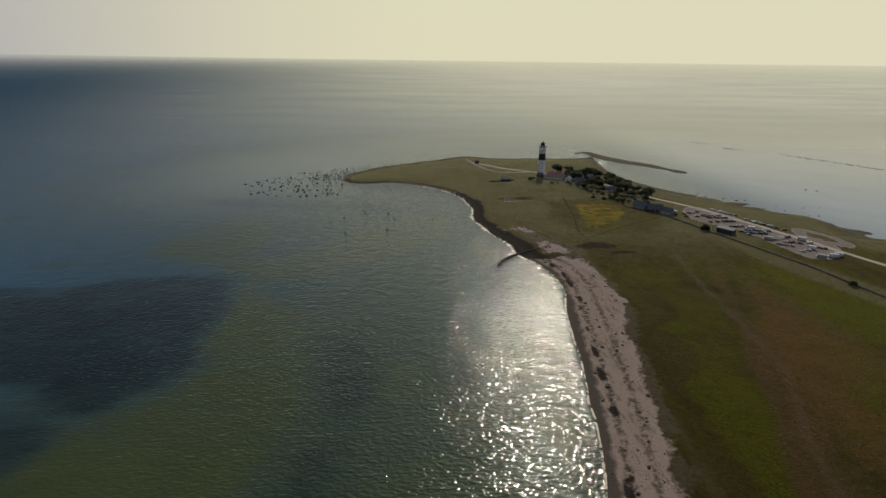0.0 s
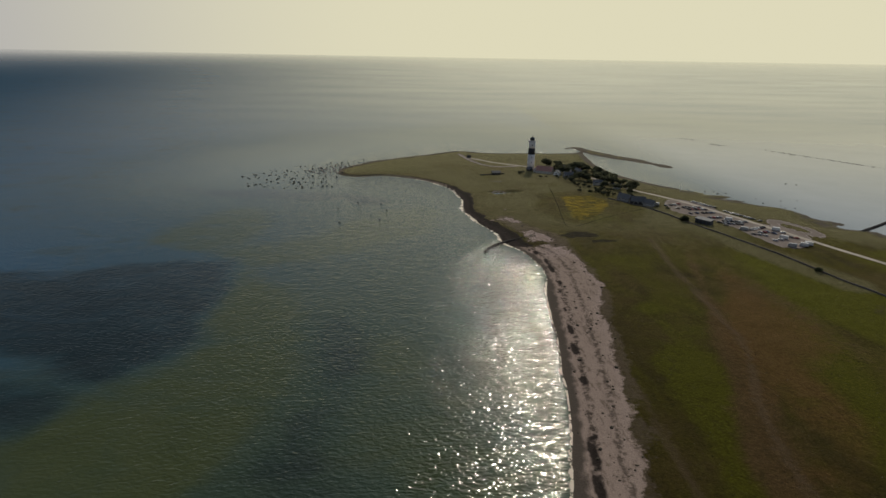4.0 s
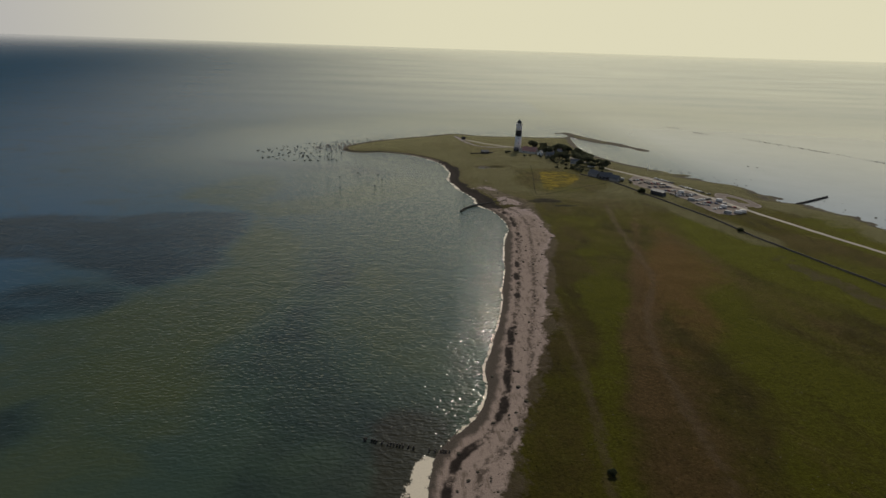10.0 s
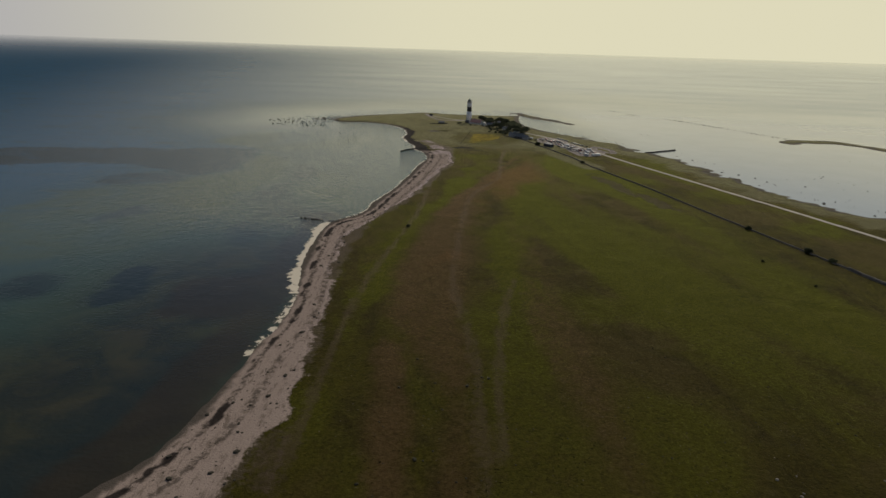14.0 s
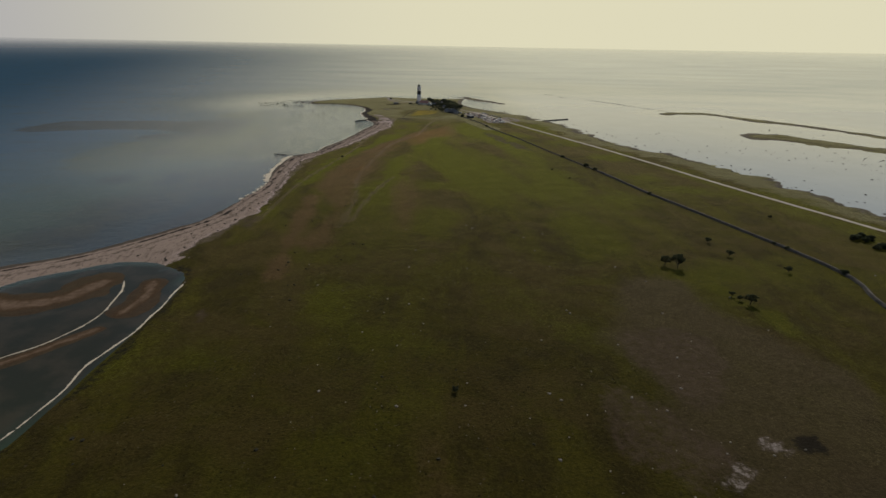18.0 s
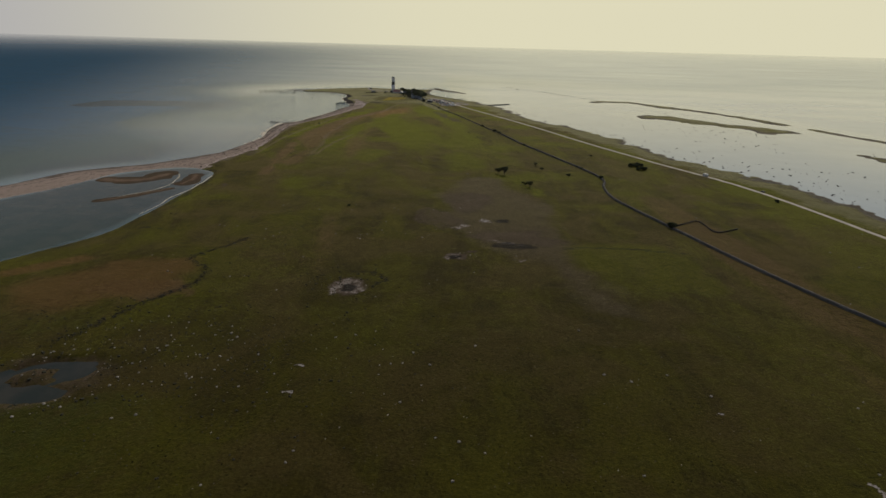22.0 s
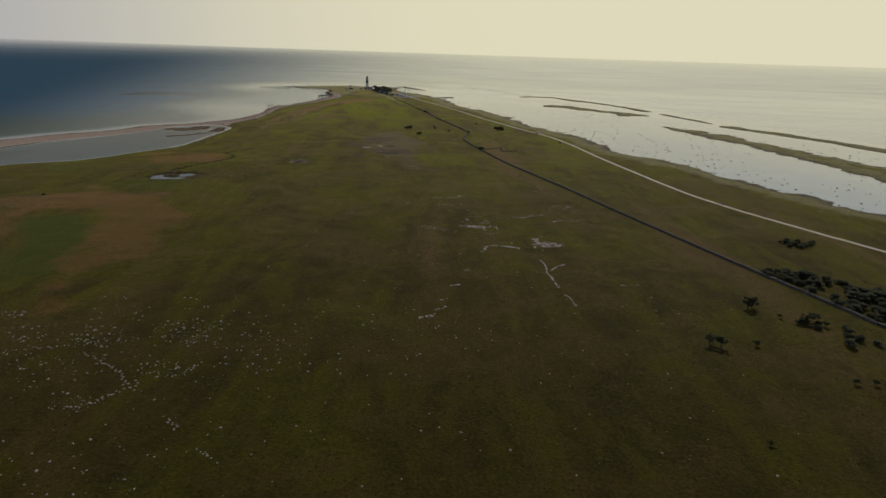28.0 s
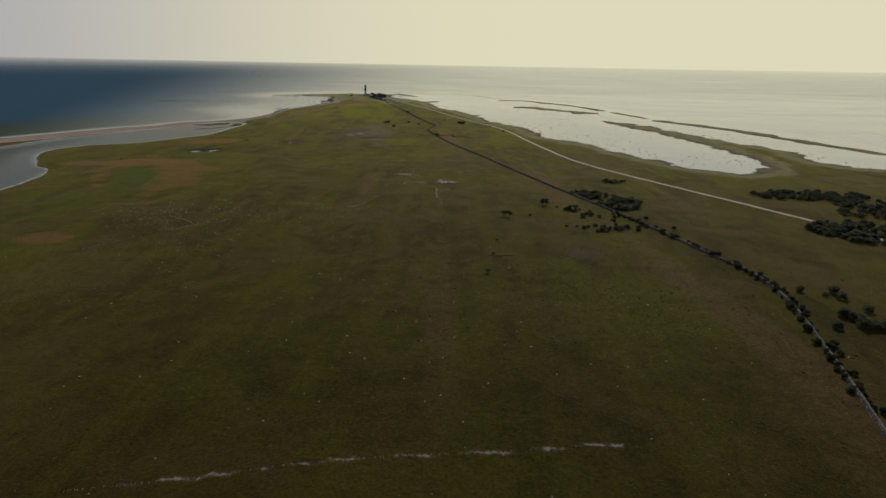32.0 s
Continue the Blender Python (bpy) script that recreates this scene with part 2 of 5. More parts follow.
def shore(x, y):
    """Metres inland from the waterline, below 0 at sea, with a ragged edge."""
    wx = x + 5 * (value_noise(x, y, 26, 3) - 0.5)
    wy = y + 5 * (value_noise(x + 300, y, 26, 3) - 0.5)
    edge = np.minimum(line_distance(wx, wy, west), line_distance(wx, wy, np.concatenate([east, west[:1]])))
    s = np.where(inside(wx, wy, LAND), edge, -edge)
    s = s + step(44, 80, x) * (15 * (value_noise(x, y + 40, 15, 4) - 0.5) + 10 * (value_noise(x * 0.6, y * 1.5 + 90, 6, 3) - 0.5))
    lag = line_distance(wx, wy, lagoon)
    s = np.minimum(s, np.where(inside(wx, wy, lagoon), -lag, lag))
    ragged = 26 * (value_noise(x, y, 20, 4) - 0.5)
    for line, half in BANKS:
        s = np.maximum(s, 1.25 * half - line_distance(wx, wy, line) + ragged * half / 11)
    for line, half in BARS:
        s = np.maximum(s, np.minimum(half - line_distance(wx, wy, line) + half * 1.6 * (value_noise(x, y, 9, 3) - 0.5), 1.5))
    return s


def blob(x, y, cx, cy, rx, ry, turn=0.0, rag=0.35):
    """1 inside a ragged oval, falling to 0 at its rim."""
    c, s = math.cos(radians(turn)), math.sin(radians(turn))
    u, v = ((x - cx) * c + (y - cy) * s) / rx, (-(x - cx) * s + (y - cy) * c) / ry
    return step(1.15, 0.75, np.sqrt(u * u + v * v) + rag * 2 * (value_noise(x, y, max(2.0, min(rx, ry)), 3) - 0.5))


def region(x, y, points, soft=2.0, rag=6.0, size=12.0):
    """1 inside an outline of the plan, falling to 0 across a soft, ragged rim."""
    line = curve([*points, points[0]], 4.0)
    d = line_distance(x, y, line)
    return step(-soft, soft, np.where(inside(x, y, line), d, -d) + rag * (value_noise(x + 11, y, size, 4) - 0.5))


# ---- ground ----
gx = spaced(-250, 440, 1.6, -700, 900)
gy = spaced(-1000, 90, 1.5, -1600, 300)
X, Y = np.meshgrid(gx, gy)
S = shore(X, Y)
n_big, n_mid, n_small = value_noise(X, Y, 90, 4), value_noise(X + 71, Y, 24, 4), value_noise(X, Y + 33, 6, 3)
along = value_noise(X * 3.2 + Y * 0.25, Y * 0.35, 60, 4)           # streaks that run with the headland
sand_poly = np.concatenate([west[(west[:, 1] < -98) & (west[:, 1] > -434)], curve(SAND_EDGE)[::-1]])
sand_line = line_distance(X, Y, curve(SAND_EDGE))
fringe = step(5, 0.5, sand_line + 8 * (n_mid - 0.5) + 5 * (n_small - 0.5)) * (Y > -430)
in_sand = np.where(inside(X, Y, sand_poly), sand_line, -sand_line)
sand = step(-3.0, 1.0, in_sand + 5 * (n_small - 0.5) + 4 * (n_mid - 0.5))
west_d = line_distance(X, Y, west)
spit_beach = ((Y < -425) & (X < -42)) * step(30, 22, west_d + 6 * (n_mid - 0.5)) * (line_distance(X, Y, lagoon) < 40)
sand = sand * (1 - step(-146, -128, Y) * (1 - 0.5 * step(0.42, 0.60, n_small)))
sand = np.maximum(sand, 0.8 * region(X, Y, [(-28.5, -81), (-27.4, -92), (-23.5, -102), (-22, -112), (-19.5, -118), (-17, -130), (-22, -134), (-24, -118), (-27, -109), (-30, -97)], 1.5, 4, 5) * step(0.35, 0.55, n_small))
sand = np.maximum(sand, spit_beach * step(0, 1, S + 1))
sand = np.maximum(sand, step(5, 1.5, west_d + 3 * (n_mid - 0.5)) * (Y < -20))
POOLS = [(-10, -610, 9, 3.6, 8), (-4, -602, 3.6, 5.0, -10), (-16, -606, 2.6, 4.6, 0), (-10, -600.5, 5, 1.5, 20), (-26, -54.5, 4.0, 2.2, 0), (-19, -52.5, 4.0, 1.7, 0)]
height = np.clip(S * 0.05, -1.3, 0.5) + np.clip(S / 30, 0, 1) * (0.5 * (n_big - 0.3) + 0.25 * (n_small - 0.5))
pool = np.zeros_like(X)
for cx, cy, rx, ry, turn in POOLS:
    pool = np.maximum(pool, blob(X, Y, cx, cy, rx, ry, turn, 0.3))
height = np.where(S > 0, np.maximum(height, 0.03 + 0.02 * np.minimum(S, 5)), height)
pool = pool * (1 - blob(X, Y, -11, -604.5, 3.0, 2.2, 10, 0.6))
height = height * (1 - pool) - 0.25 * pool
weed = 0.3 * np.exp(-((west_d - 7.5 - 3 * (n_mid - 0.5)) / 0.8) ** 2) * step(0.4, 0.6, n_small) * (Y < -120) + np.exp(-((west_d - 3.2 - 2 * (n_mid - 0.5)) / 0.9) ** 2) * step(0.35, 0.6, n_small) + 0.9 * step(6.5, 3, west_d + 4 * (n_small - 0.5)) * (Y > -124) * (Y < -40)
weed = np.maximum(weed, 1.1 * step(7.5, 4.5, west_d + 5 * (n_small - 0.5)) * step(-134, -128, Y) * step(-46, -56, Y) * (X > -64))
weed = np.clip(weed, 0, 1.2) * (S > 0.2)
shingle = step(9, 2, S + 10 * (n_mid - 0.5)) * (S > -2) * (X > 30) * step(0.28, 0.55, n_mid + 0.3 * (n_small - 0.5))
shingle = np.maximum(shingle, 0.8 * step(5, 2, S + 5 * (n_mid - 0.5)) * (Y > -46))
STREAK_A = [(6, -192), (10, -194), (-1, -234), (-4, -268), (-7, -302), (-9, -323), (-9, -352), (-8, -382), (-9, -412), (-18, -412), (-17, -373), (-25, -353), (-28, -316), (-24, -277), (-15, -250)]
STREAK_B = [(22, -138), (26, -139), (10, -193), (2, -218), (-5, -240), (-11, -267), (-20, -262), (-15, -250), (-9, -228), (1, -200)]
STREAK_C = [(-28, -354), (-25, -356), (-21, -373), (-20, -398), (-16, -441), (-21, -445), (-25, -398), (-27, -383)]
RED_A = [(24, -163), (31, -182), (27, -200), (14, -222), (5, -250), (1, -275), (-6, -262), (-2, -241), (10, -207)]
RED_B = [(27, -150), (31, -172), (12, -232), (-5, -300), (-15, -322), (-22, -316), (-14, -276), (2, -205)]
DRY_WEST = [(-44, -567), (-35, -559), (-22, -548), (-8, -545), (-2, -551), (-4, -564), (-12, -574), (-24, -581), (-33, -581)]
DRY_SOUTH = [(-30, -698), (-38, -669), (-32, -632), (18, -662), (30, -709), (24, -724), (29, -749), (22, -746), (6, -698), (-10, -673), (-30, -676), (-8, -722), (-14, -722)]
GREEN_SOUTH = [(-27, -682), (-12, -673), (3, -693), (14, -728), (2, -726)]
TAN_A = [(65, -462), (74, -441), (88, -437), (92, -452), (102, -483), (105, -521), (106, -553), (110, -575), (98, -572), (92, -548), (77, -524), (63, -501)]
dry = 0.75 * region(X, Y, STREAK_A, 5, 10, 18) * (0.6 + 0.8 * (along - 0.25))
dry = np.maximum(dry, 0.7 * region(X, Y, STREAK_B, 3, 7, 14))
dry = np.maximum(dry, 0.65 * region(X, Y, STREAK_C, 3, 6, 12))
dry = np.maximum(dry, step(0.50, 0.76, along) * 0.5 * step(20, 60, S))
red = np.maximum(0.8 * region(X, Y, RED_A, 5, 10, 14), 0.9 * region(X, Y, RED_B, 5, 10, 14)) * step(0.3, 0.6, n_mid + 0.05)
red = np.maximum(red, 0.75 * region(X, Y, DRY_WEST, 4, 12, 9))
red = np.maximum(red, 0.8 * region(X, Y, [(-51, -558), (-37, -545), (-33, -547), (-42, -558), (-48, -562)], 1.5, 3, 8))
red = np.maximum(red, 0.75 * region(X, Y, DRY_SOUTH, 5, 20, 10))
red = np.maximum(red, 0.8 * region(X, Y, [(11, -802), (15, -793), (30, -797), (30, -807), (17, -808)], 2, 5, 10))
red = np.maximum(red, 0.35 * blob(X, Y, -52, -690, 14, 8, 10, 0.9))
for b in ((-8, -566, 14, 6, 0), (-30, -655, 34, 9, 14)):
    dry = np.maximum(dry, 0.8 * blob(X, Y, *b, 0.75))
tan = 0.75 * region(X, Y, TAN_A, 6, 14, 18)
lush = np.clip(step(0.42, 0.66, 0.6 * n_mid + 0.4 * value_noise(X * 2.0 + Y * 0.3 + 90, Y * 0.4, 60, 4)) * 0.6, 0, 1)
for pts, k_ in (([(-35, -312), (-27, -268), (-13, -205), (-5, -179), (-4, -215), (-18, -260), (-27, -303), (-28, -331), (-34, -350), (-37, -380)], 1.0), ([(38, -141), (48, -155), (26, -220), (12, -270), (9, -312), (8, -340), (2, -351), (-1, -321), (-4, -290), (6, -258)], 0.95),
                ([(98, -432), (101, -443), (107, -456), (106, -466), (100, -469), (99, -456), (93, -443)], 0.9), ([(85, -491), (100, -487), (105, -491), (93, -508), (88, -503), (84, -498)], 0.9),
                ([(100, -527), (114, -521), (134, -524), (140, -558), (110, -560), (105, -545)], 0.85), ([(215, -747), (233, -739), (236, -760), (234, -793), (238, -805), (230, -816), (220, -801), (211, -776)], 0.85),
                ([(186, -819), (197, -813), (206, -822), (218, -821), (232, -833), (235, -848), (223, -861), (200, -860), (188, -851)], 0.9), ([(-16, -690), (4, -640), (24, -620), (40, -640), (34, -690), (44, -730), (34, -760), (24, -730)], 0.6)):
    lush = np.maximum(lush, 0.85 * k_ * region(X, Y, pts, 4, 14, 9))
lush = np.maximum(lush, 0.8 * step(0.4, 0.62, value_noise(X * 1.6 + Y * 0.45 + 40, Y * 0.3, 46, 4)) * step(-480, -300, Y) * step(-110, -180, Y) * step(14, 30, S))
green = np.maximum(region(X, Y, GREEN_SOUTH, 3, 7, 10), 0.5 * step(0.45, 0.62, n_mid) * step(-560, -600, Y) * step(34, 0, X))
# dry turf, paled over the headland to put distant haze into its colour
straw_haze = 0.75 * step(-150, -95, Y) * (0.55 + 0.9 * (n_mid - 0.3)) * (1 - 0.6 * blob(X, Y, 8, -78, 22, 30, 0, 0.5))
straw_haze = np.maximum(straw_haze, 0.7 * step(24, 12, S + 10 * (n_mid - 0.5)) * (X > 40) * (S > 0))
straw_haze = np.maximum(straw_haze, 0.8 * step(8, 2, line_distance(X, Y, curve([(36, -84), (43, -104), (46, -124), (50, -139), (60, -166)])) + 5 * (n_mid - 0.5)))
lush = lush * (1 - 0.45 * step(-440, -600, Y)) * (1 - 0.8 * region(X, Y, STREAK_A, 5, 8, 18))
meadow_poly = curve([(0.7, -62), (13, -59), (20, -65), (20, -75), (13, -88), (5, -98), (-1, -101), (-3, -95), (-1, -78), (0.7, -62)])
meadow_d = line_distance(X, Y, meadow_poly)
meadow = step(-1, 2, np.where(inside(X, Y, meadow_poly), meadow_d, -meadow_d) + 3 * (n_small - 0.5)) * step(0.3, 0.6, n_mid + 0.15)
lime_and_gleam = np.zeros_like(X)
# the patch at (-24, -54) paints the sky's gleam on two puddles
for b in ((133, -672, 6, 2, 0), (156, -690, 5, 3, 0),
          (70, -510, 4.5, 2.6, 30), (79, -502, 3, 2.2, 0), (84, -525, 6, 2.4, -20), (86, -540, 3, 1.5, 0), (-24, -54, 7.5, 2.6, 0), (-24, -31, 4, 1.5, 0), (40, -561, 4.8, 6.4, 0), (40, -561, 4.4, 6.0, 0), (68, -538, 3.2, 3.2, 0)):
    lime_and_gleam = np.maximum(lime_and_gleam, blob(X, Y, *b, 0.8))
slabs = line_distance(X, Y, curve([(100, -919), (124, -914), (144, -909), (173, -905), (191, -902)]))
lime_and_gleam = np.maximum(lime_and_gleam, 1.15 * step(0.9, 0.3, slabs + 1.2 * (n_small - 0.5)) * step(0.35, 0.55, n_mid + 0.1))
dark = np.zeros_like(X)
for b in ((-6, -119, 8, 4.0, 0), (0, -126, 5, 2, 0), (86, -528, 7, 3.5, 0),  (177, -807, 5, 1.2, 0),
          (112, -609, 0.7, 0.6, 0), (123.5, -643, 0.7, 0.6, 0), (84, -502, 3, 2, 0)):
    dark = np.maximum(dark, blob(X, Y, *b, 0.5))
for pts in ([(3, -527), (-1, -535), (-7, -545), (1, -553), (0, -564), (-6, -574), (-12, -590)], [(-41, -516), (-36, -520), (-31, -519), (-26, -521)], [(100, -529), (118, -527), (140, -531)], [(38, -551), (46, -552), (50, -556), (46, -560)]):
    dark = np.maximum(dark, 0.75 * step(1.5, 0.3, line_distance(X, Y, curve(pts)) + 1.6 * (n_small - 0.5)))
dark = np.maximum(dark, 0.8 * step(3, 0.5, line_distance(X, Y, lagoon) + 5 * (n_small - 0.5)) * (S > 0) * (X > -50))
park = curve([(44, -76), (49, -69), (56, -70), (62, -82), (63, -92), (67, -103), (73, -108), (77, -119), (75, -127), (71, -132.5), (64, -135.5), (60, -133), (57, -118), (53.5, -103), (51, -97), (46.5, -93), (43, -86), (44, -76)])
park_d = line_distance(X, Y, park)
gravel = step(-1.0, 1.0, np.where(inside(X, Y, park), park_d, -park_d) + 3 * (n_small - 0.5)) * (0.75 + 0.5 * n_mid)
c17, s17 = math.cos(radians(17)), math.sin(radians(17))
ring = np.hypot(((X - 79) * c17 + (Y + 111) * s17) / 4.2, (-(X - 80) * s17 + (Y + 111) * c17) / 9.0)
gravel = np.where(ring < 0.66, 0, np.maximum(gravel, step(0.42, 0.24, np.abs(ring - 1))))
gravel = np.maximum(gravel, step(2.0, 0.9, line_distance(X, Y, curve([(-4, 10), (-20, 8), (-30, 24), (-36, 48)]))) * 0.7)
track = np.zeros_like(X)
for pts in ([(-22, -190), (-26, -260), (-36, -330), (-38, -400)], [(3, -320), (-3, -350), (-6, -390)], [(18, -123), (13, -154), (11, -176), (8, -200), (3, -212), (-3, -226), (-8, -250), (-13, -318), (-11, -342), (-9, -361), (-9, -397)]):
    track = np.maximum(track, step(1.9, 0.2, line_distance(X, Y, curve(pts)) + 1.2 * (n_small - 0.5)))
in_lagoon = inside(X, Y, lagoon) & (line_distance(X, Y, lagoon) > 1.5) & (Y > -500)
mud = 1.3 * in_lagoon
sand = np.where(in_lagoon, 0, sand)
bars = np.zeros_like(X)
for line, half in BARS:
    bars = np.maximum(bars, step(1.25 * half, 0.3 * half, line_distance(X, Y, line) + half * (value_noise(X, Y, 9, 3) - 0.5)))
for b in ((68, -538, 3.4, 3.2, 0), (72, -533.5, 1.5, 1.5, 0), (40, -561, 4.6, 6.2, 0)):
    mud = np.maximum(mud, blob(X, Y, *b, 0.22))
for b in ((73, -478, 9, 17, 0), (88, -520, 14, 8, -15), (62, -500, 8, 14, 10), (205, -802, 8, 7, 0), (-40, -392, 2.5, 7, 10), (-28, -462, 1.5, 4, 20), (-9, -606, 13, 11, 10), (60, -205, 4, 22, 12), (70, -232, 4, 16, 15)):
    mud = np.maximum(mud, 0.55 * blob(X, Y, *b, 0.6))
for b in ((67, -538.3, 1.9, 1.7, 0), (40, -562, 1.8, 2.4, 0)):
    dark = np.maximum(dark, 1.6 * blob(X, Y, *b, 0.1))

k = Mat("heath_ground")
co = k.coords()
fine, coarse, tuft = k.noise(1.6, 5, 0.65), k.noise(0.12, 4), k.noise(0.5, 4, 0.6)
streak = k.noise(0.09, 5, 0.6, stretch=(1.0, 0.22, 1.0), distortion=0.6)
patch = k.noise(0.035, 4, 0.6, distortion=0.8)
speck = k.noise(3.0, 5, 0.75)
mottle = k.noise(0.28, 5, 0.65, stretch=(1.0, 0.6, 1.0), distortion=0.5)
grain = k.ramp(k.noise(1.5, 6, 0.75), 0.25, 0.75)
grass = k.mix(grain, (0.0140, 0.0106, 0.0028), (0.0370, 0.0290, 0.0076))
grass = k.mix(k.ramp(coarse, 0.4, 0.62), grass, k.mix(grain, (0.0190, 0.0155, 0.0026), (0.0430, 0.0345, 0.0058)))
grass = k.mix(k.math("MULTIPLY", k.ramp(streak, 0.42, 0.62), 0.6), grass, k.mix(grain, (0.0290, 0.0265, 0.0026), (0.0630, 0.0565, 0.0058)))
grass = k.mix(k.math("MULTIPLY", k.ramp(patch, 0.44, 0.6), 0.85), grass, k.mix(grain, (0.0260, 0.0190, 0.0050), (0.0560, 0.0420, 0.0120)))
grass = k.mix(k.math("MULTIPLY", k.ramp(mottle, 0.5, 0.75), 0.45), grass, (0.0120, 0.0098, 0.0026))
edge = k.math("MULTIPLY", k.math("SUBTRACT", tuft, 0.5), 0.7)
crumb = k.math("MULTIPLY", k.math("SUBTRACT", k.noise(0.8, 6, 0.72), 0.5), 2.2)


def masked(name, lo=0.35, hi=0.65, by=None):
    return k.ramp(k.math("ADD", k.attr(name), by or edge), lo, hi)


c = k.mix(k.math("MULTIPLY", masked("lush", -0.05, 0.85, k.math("ADD", edge, k.math("MULTIPLY", crumb, 0.15))), 0.95), grass, k.mix(grain, (0.0270, 0.0275, 0.0016), (0.0650, 0.0640, 0.0046)))
c = k.mix(k.math("MULTIPLY", masked("green", 0.15, 0.85), 0.85), c, k.mix(grain, (0.0150, 0.0190, 0.0030), (0.0380, 0.0440, 0.0085)))
c = k.mix(masked("dry", 0.1, 0.75, k.math("ADD", edge, k.math("MULTIPLY", crumb, 0.2))), c, k.mix(grain, (0.0350, 0.0220, 0.0085), (0.0800, 0.0510, 0.0200)))
c = k.mix(k.math("MULTIPLY", masked("red", 0.1, 0.95, k.math("ADD", edge, k.math("MULTIPLY", crumb, 0.2))), 0.85), c, k.mix(grain, (0.0430, 0.0235, 0.0075), (0.0980, 0.0560, 0.0185)))
# straw-coloured grass that also carries the painted haze
c = k.mix(k.math("MULTIPLY", masked("straw_haze", 0.0, 0.65), 0.9), c, k.mix(grain, (0.0440, 0.0390, 0.0160), (0.1060, 0.0930, 0.0420)))
c = k.mix(k.math("MULTIPLY", masked("tan", 0.1, 0.8), 0.85), c, k.mix(grain, (0.0300, 0.0225, 0.0110), (0.0660, 0.0500, 0.0260)))
c = k.mix(k.math("MULTIPLY", masked("meadow", 0.3, 0.9, k.math("MULTIPLY", crumb, 0.5)), 0.8), c, k.mix(k.ramp(k.noise(0.22, 5, 0.7, stretch=(0.7, 1.2, 1.0), distortion=1.5), 0.38, 0.6), (0.030, 0.026, 0.005), (0.15, 0.105, 0.010)))
c = k.mix(k.math("MULTIPLY", k.ramp(k.noise(0.45, 6, 0.75, distortion=0.6), 0.5, 0.72), 0.5), c, k.mix(grain, (0.0100, 0.0092, 0.0026), (0.0260, 0.0230, 0.0060)))
c = k.mix(k.math("MULTIPLY", masked("track", 0.2, 1.0, crumb), 0.5), c, (0.07, 0.05, 0.03))
c = k.mix(k.math("MULTIPLY", k.ramp(k.noise(1.9, 2, 0.5), 0.64, 0.70), k.ramp(k.noise(0.1, 3), 0.45, 0.62)), c, (0.0050, 0.0046, 0.0016))
c = k.mix(k.math("MULTIPLY", k.ramp(k.noise(2.4, 1, 0.5), 0.76, 0.79), k.ramp(k.noise(0.07, 3), 0.38, 0.55)), c, (0.12, 0.10, 0.075))
shell = k.noise(6.0, 4, 0.8)
sand_c = k.mix(shell, (0.15, 0.110, 0.094), (0.47, 0.375, 0.325))
sand_c = k.mix(k.math("MULTIPLY", k.ramp(k.noise(0.5, 5, 0.7, stretch=(1.8, 0.6, 1.0)), 0.5, 0.66), 0.75), sand_c, k.mix(shell, (0.06, 0.045, 0.035), (0.2, 0.155, 0.125)))
sand_c = k.mix(k.ramp(k.noise(1.3, 4, 0.65), 0.63, 0.68), sand_c, (0.03, 0.025, 0.017))
bands = k.math("ADD", k.attr("coast"), k.math("MULTIPLY", k.math("SUBTRACT", k.noise(0.35, 4, 0.6), 0.5), 3.0))
sand_c = k.mix(k.ramp(bands, 2.2, 0.9), sand_c, k.mix(shell, (0.055, 0.045, 0.038), (0.12, 0.10, 0.085)))


def wrack(at, half):
    near = k.ramp(k.math("ABSOLUTE", k.math("SUBTRACT", bands, at)), half, half * 0.3)
    return k.math("MULTIPLY", near, k.ramp(k.noise(0.9, 5, 0.75), 0.42, 0.56))


sand_c = k.mix(k.math("MULTIPLY", wrack(3.6, 0.9), 0.75), sand_c, (0.024, 0.019, 0.016))
sand_c = k.mix(k.math("MULTIPLY", wrack(7.6, 1.0), 0.7), sand_c, (0.04, 0.032, 0.025))
c = k.mix(k.math("MULTIPLY", masked("fringe", 0.4, 1.0, crumb), 0.6), c, k.mix(shell, (0.035, 0.026, 0.017), (0.13, 0.10, 0.075)))
c = k.mix(masked("sand", 0.3, 0.62, k.math("MULTIPLY", crumb, 0.6)), c, sand_c)
c = k.mix(k.math("MULTIPLY", masked("shingle", 0.35, 0.9, crumb), 0.85), c, k.mix(shell, (0.035, 0.028, 0.022), (0.17, 0.145, 0.12)))
c = k.mix(masked("gravel"), c, k.mix(fine, (0.16, 0.132, 0.114), (0.32, 0.275, 0.246)))
c = k.mix(k.math("MULTIPLY", masked("mud", 0.15, 0.95, k.math("MULTIPLY", crumb, 0.6)), 0.8), c, k.mix(k.math("ADD", speck, edge), (0.036, 0.024, 0.016), (0.115, 0.082, 0.062)))
c = k.mix(k.math("MULTIPLY", masked("bars", 0.2, 0.9), 0.9), c, k.mix(masked("bars", 0.7, 1.2), k.mix(grain, (0.050, 0.030, 0.016), (0.100, 0.062, 0.036)), k.mix(shell, (0.13, 0.088, 0.060), (0.27, 0.195, 0.150))))
c = k.mix(k.math("MULTIPLY", masked("lime_and_gleam", 0.5, 1.3, crumb), 0.55), c, (0.12, 0.095, 0.085))
c = k.mix(k.math("MULTIPLY", masked("lime_and_gleam", 0.9, 1.15, crumb), 0.6), c, k.mix(k.noise(2.5, 5, 0.7), (0.14, 0.115, 0.10), (0.4, 0.355, 0.33)))
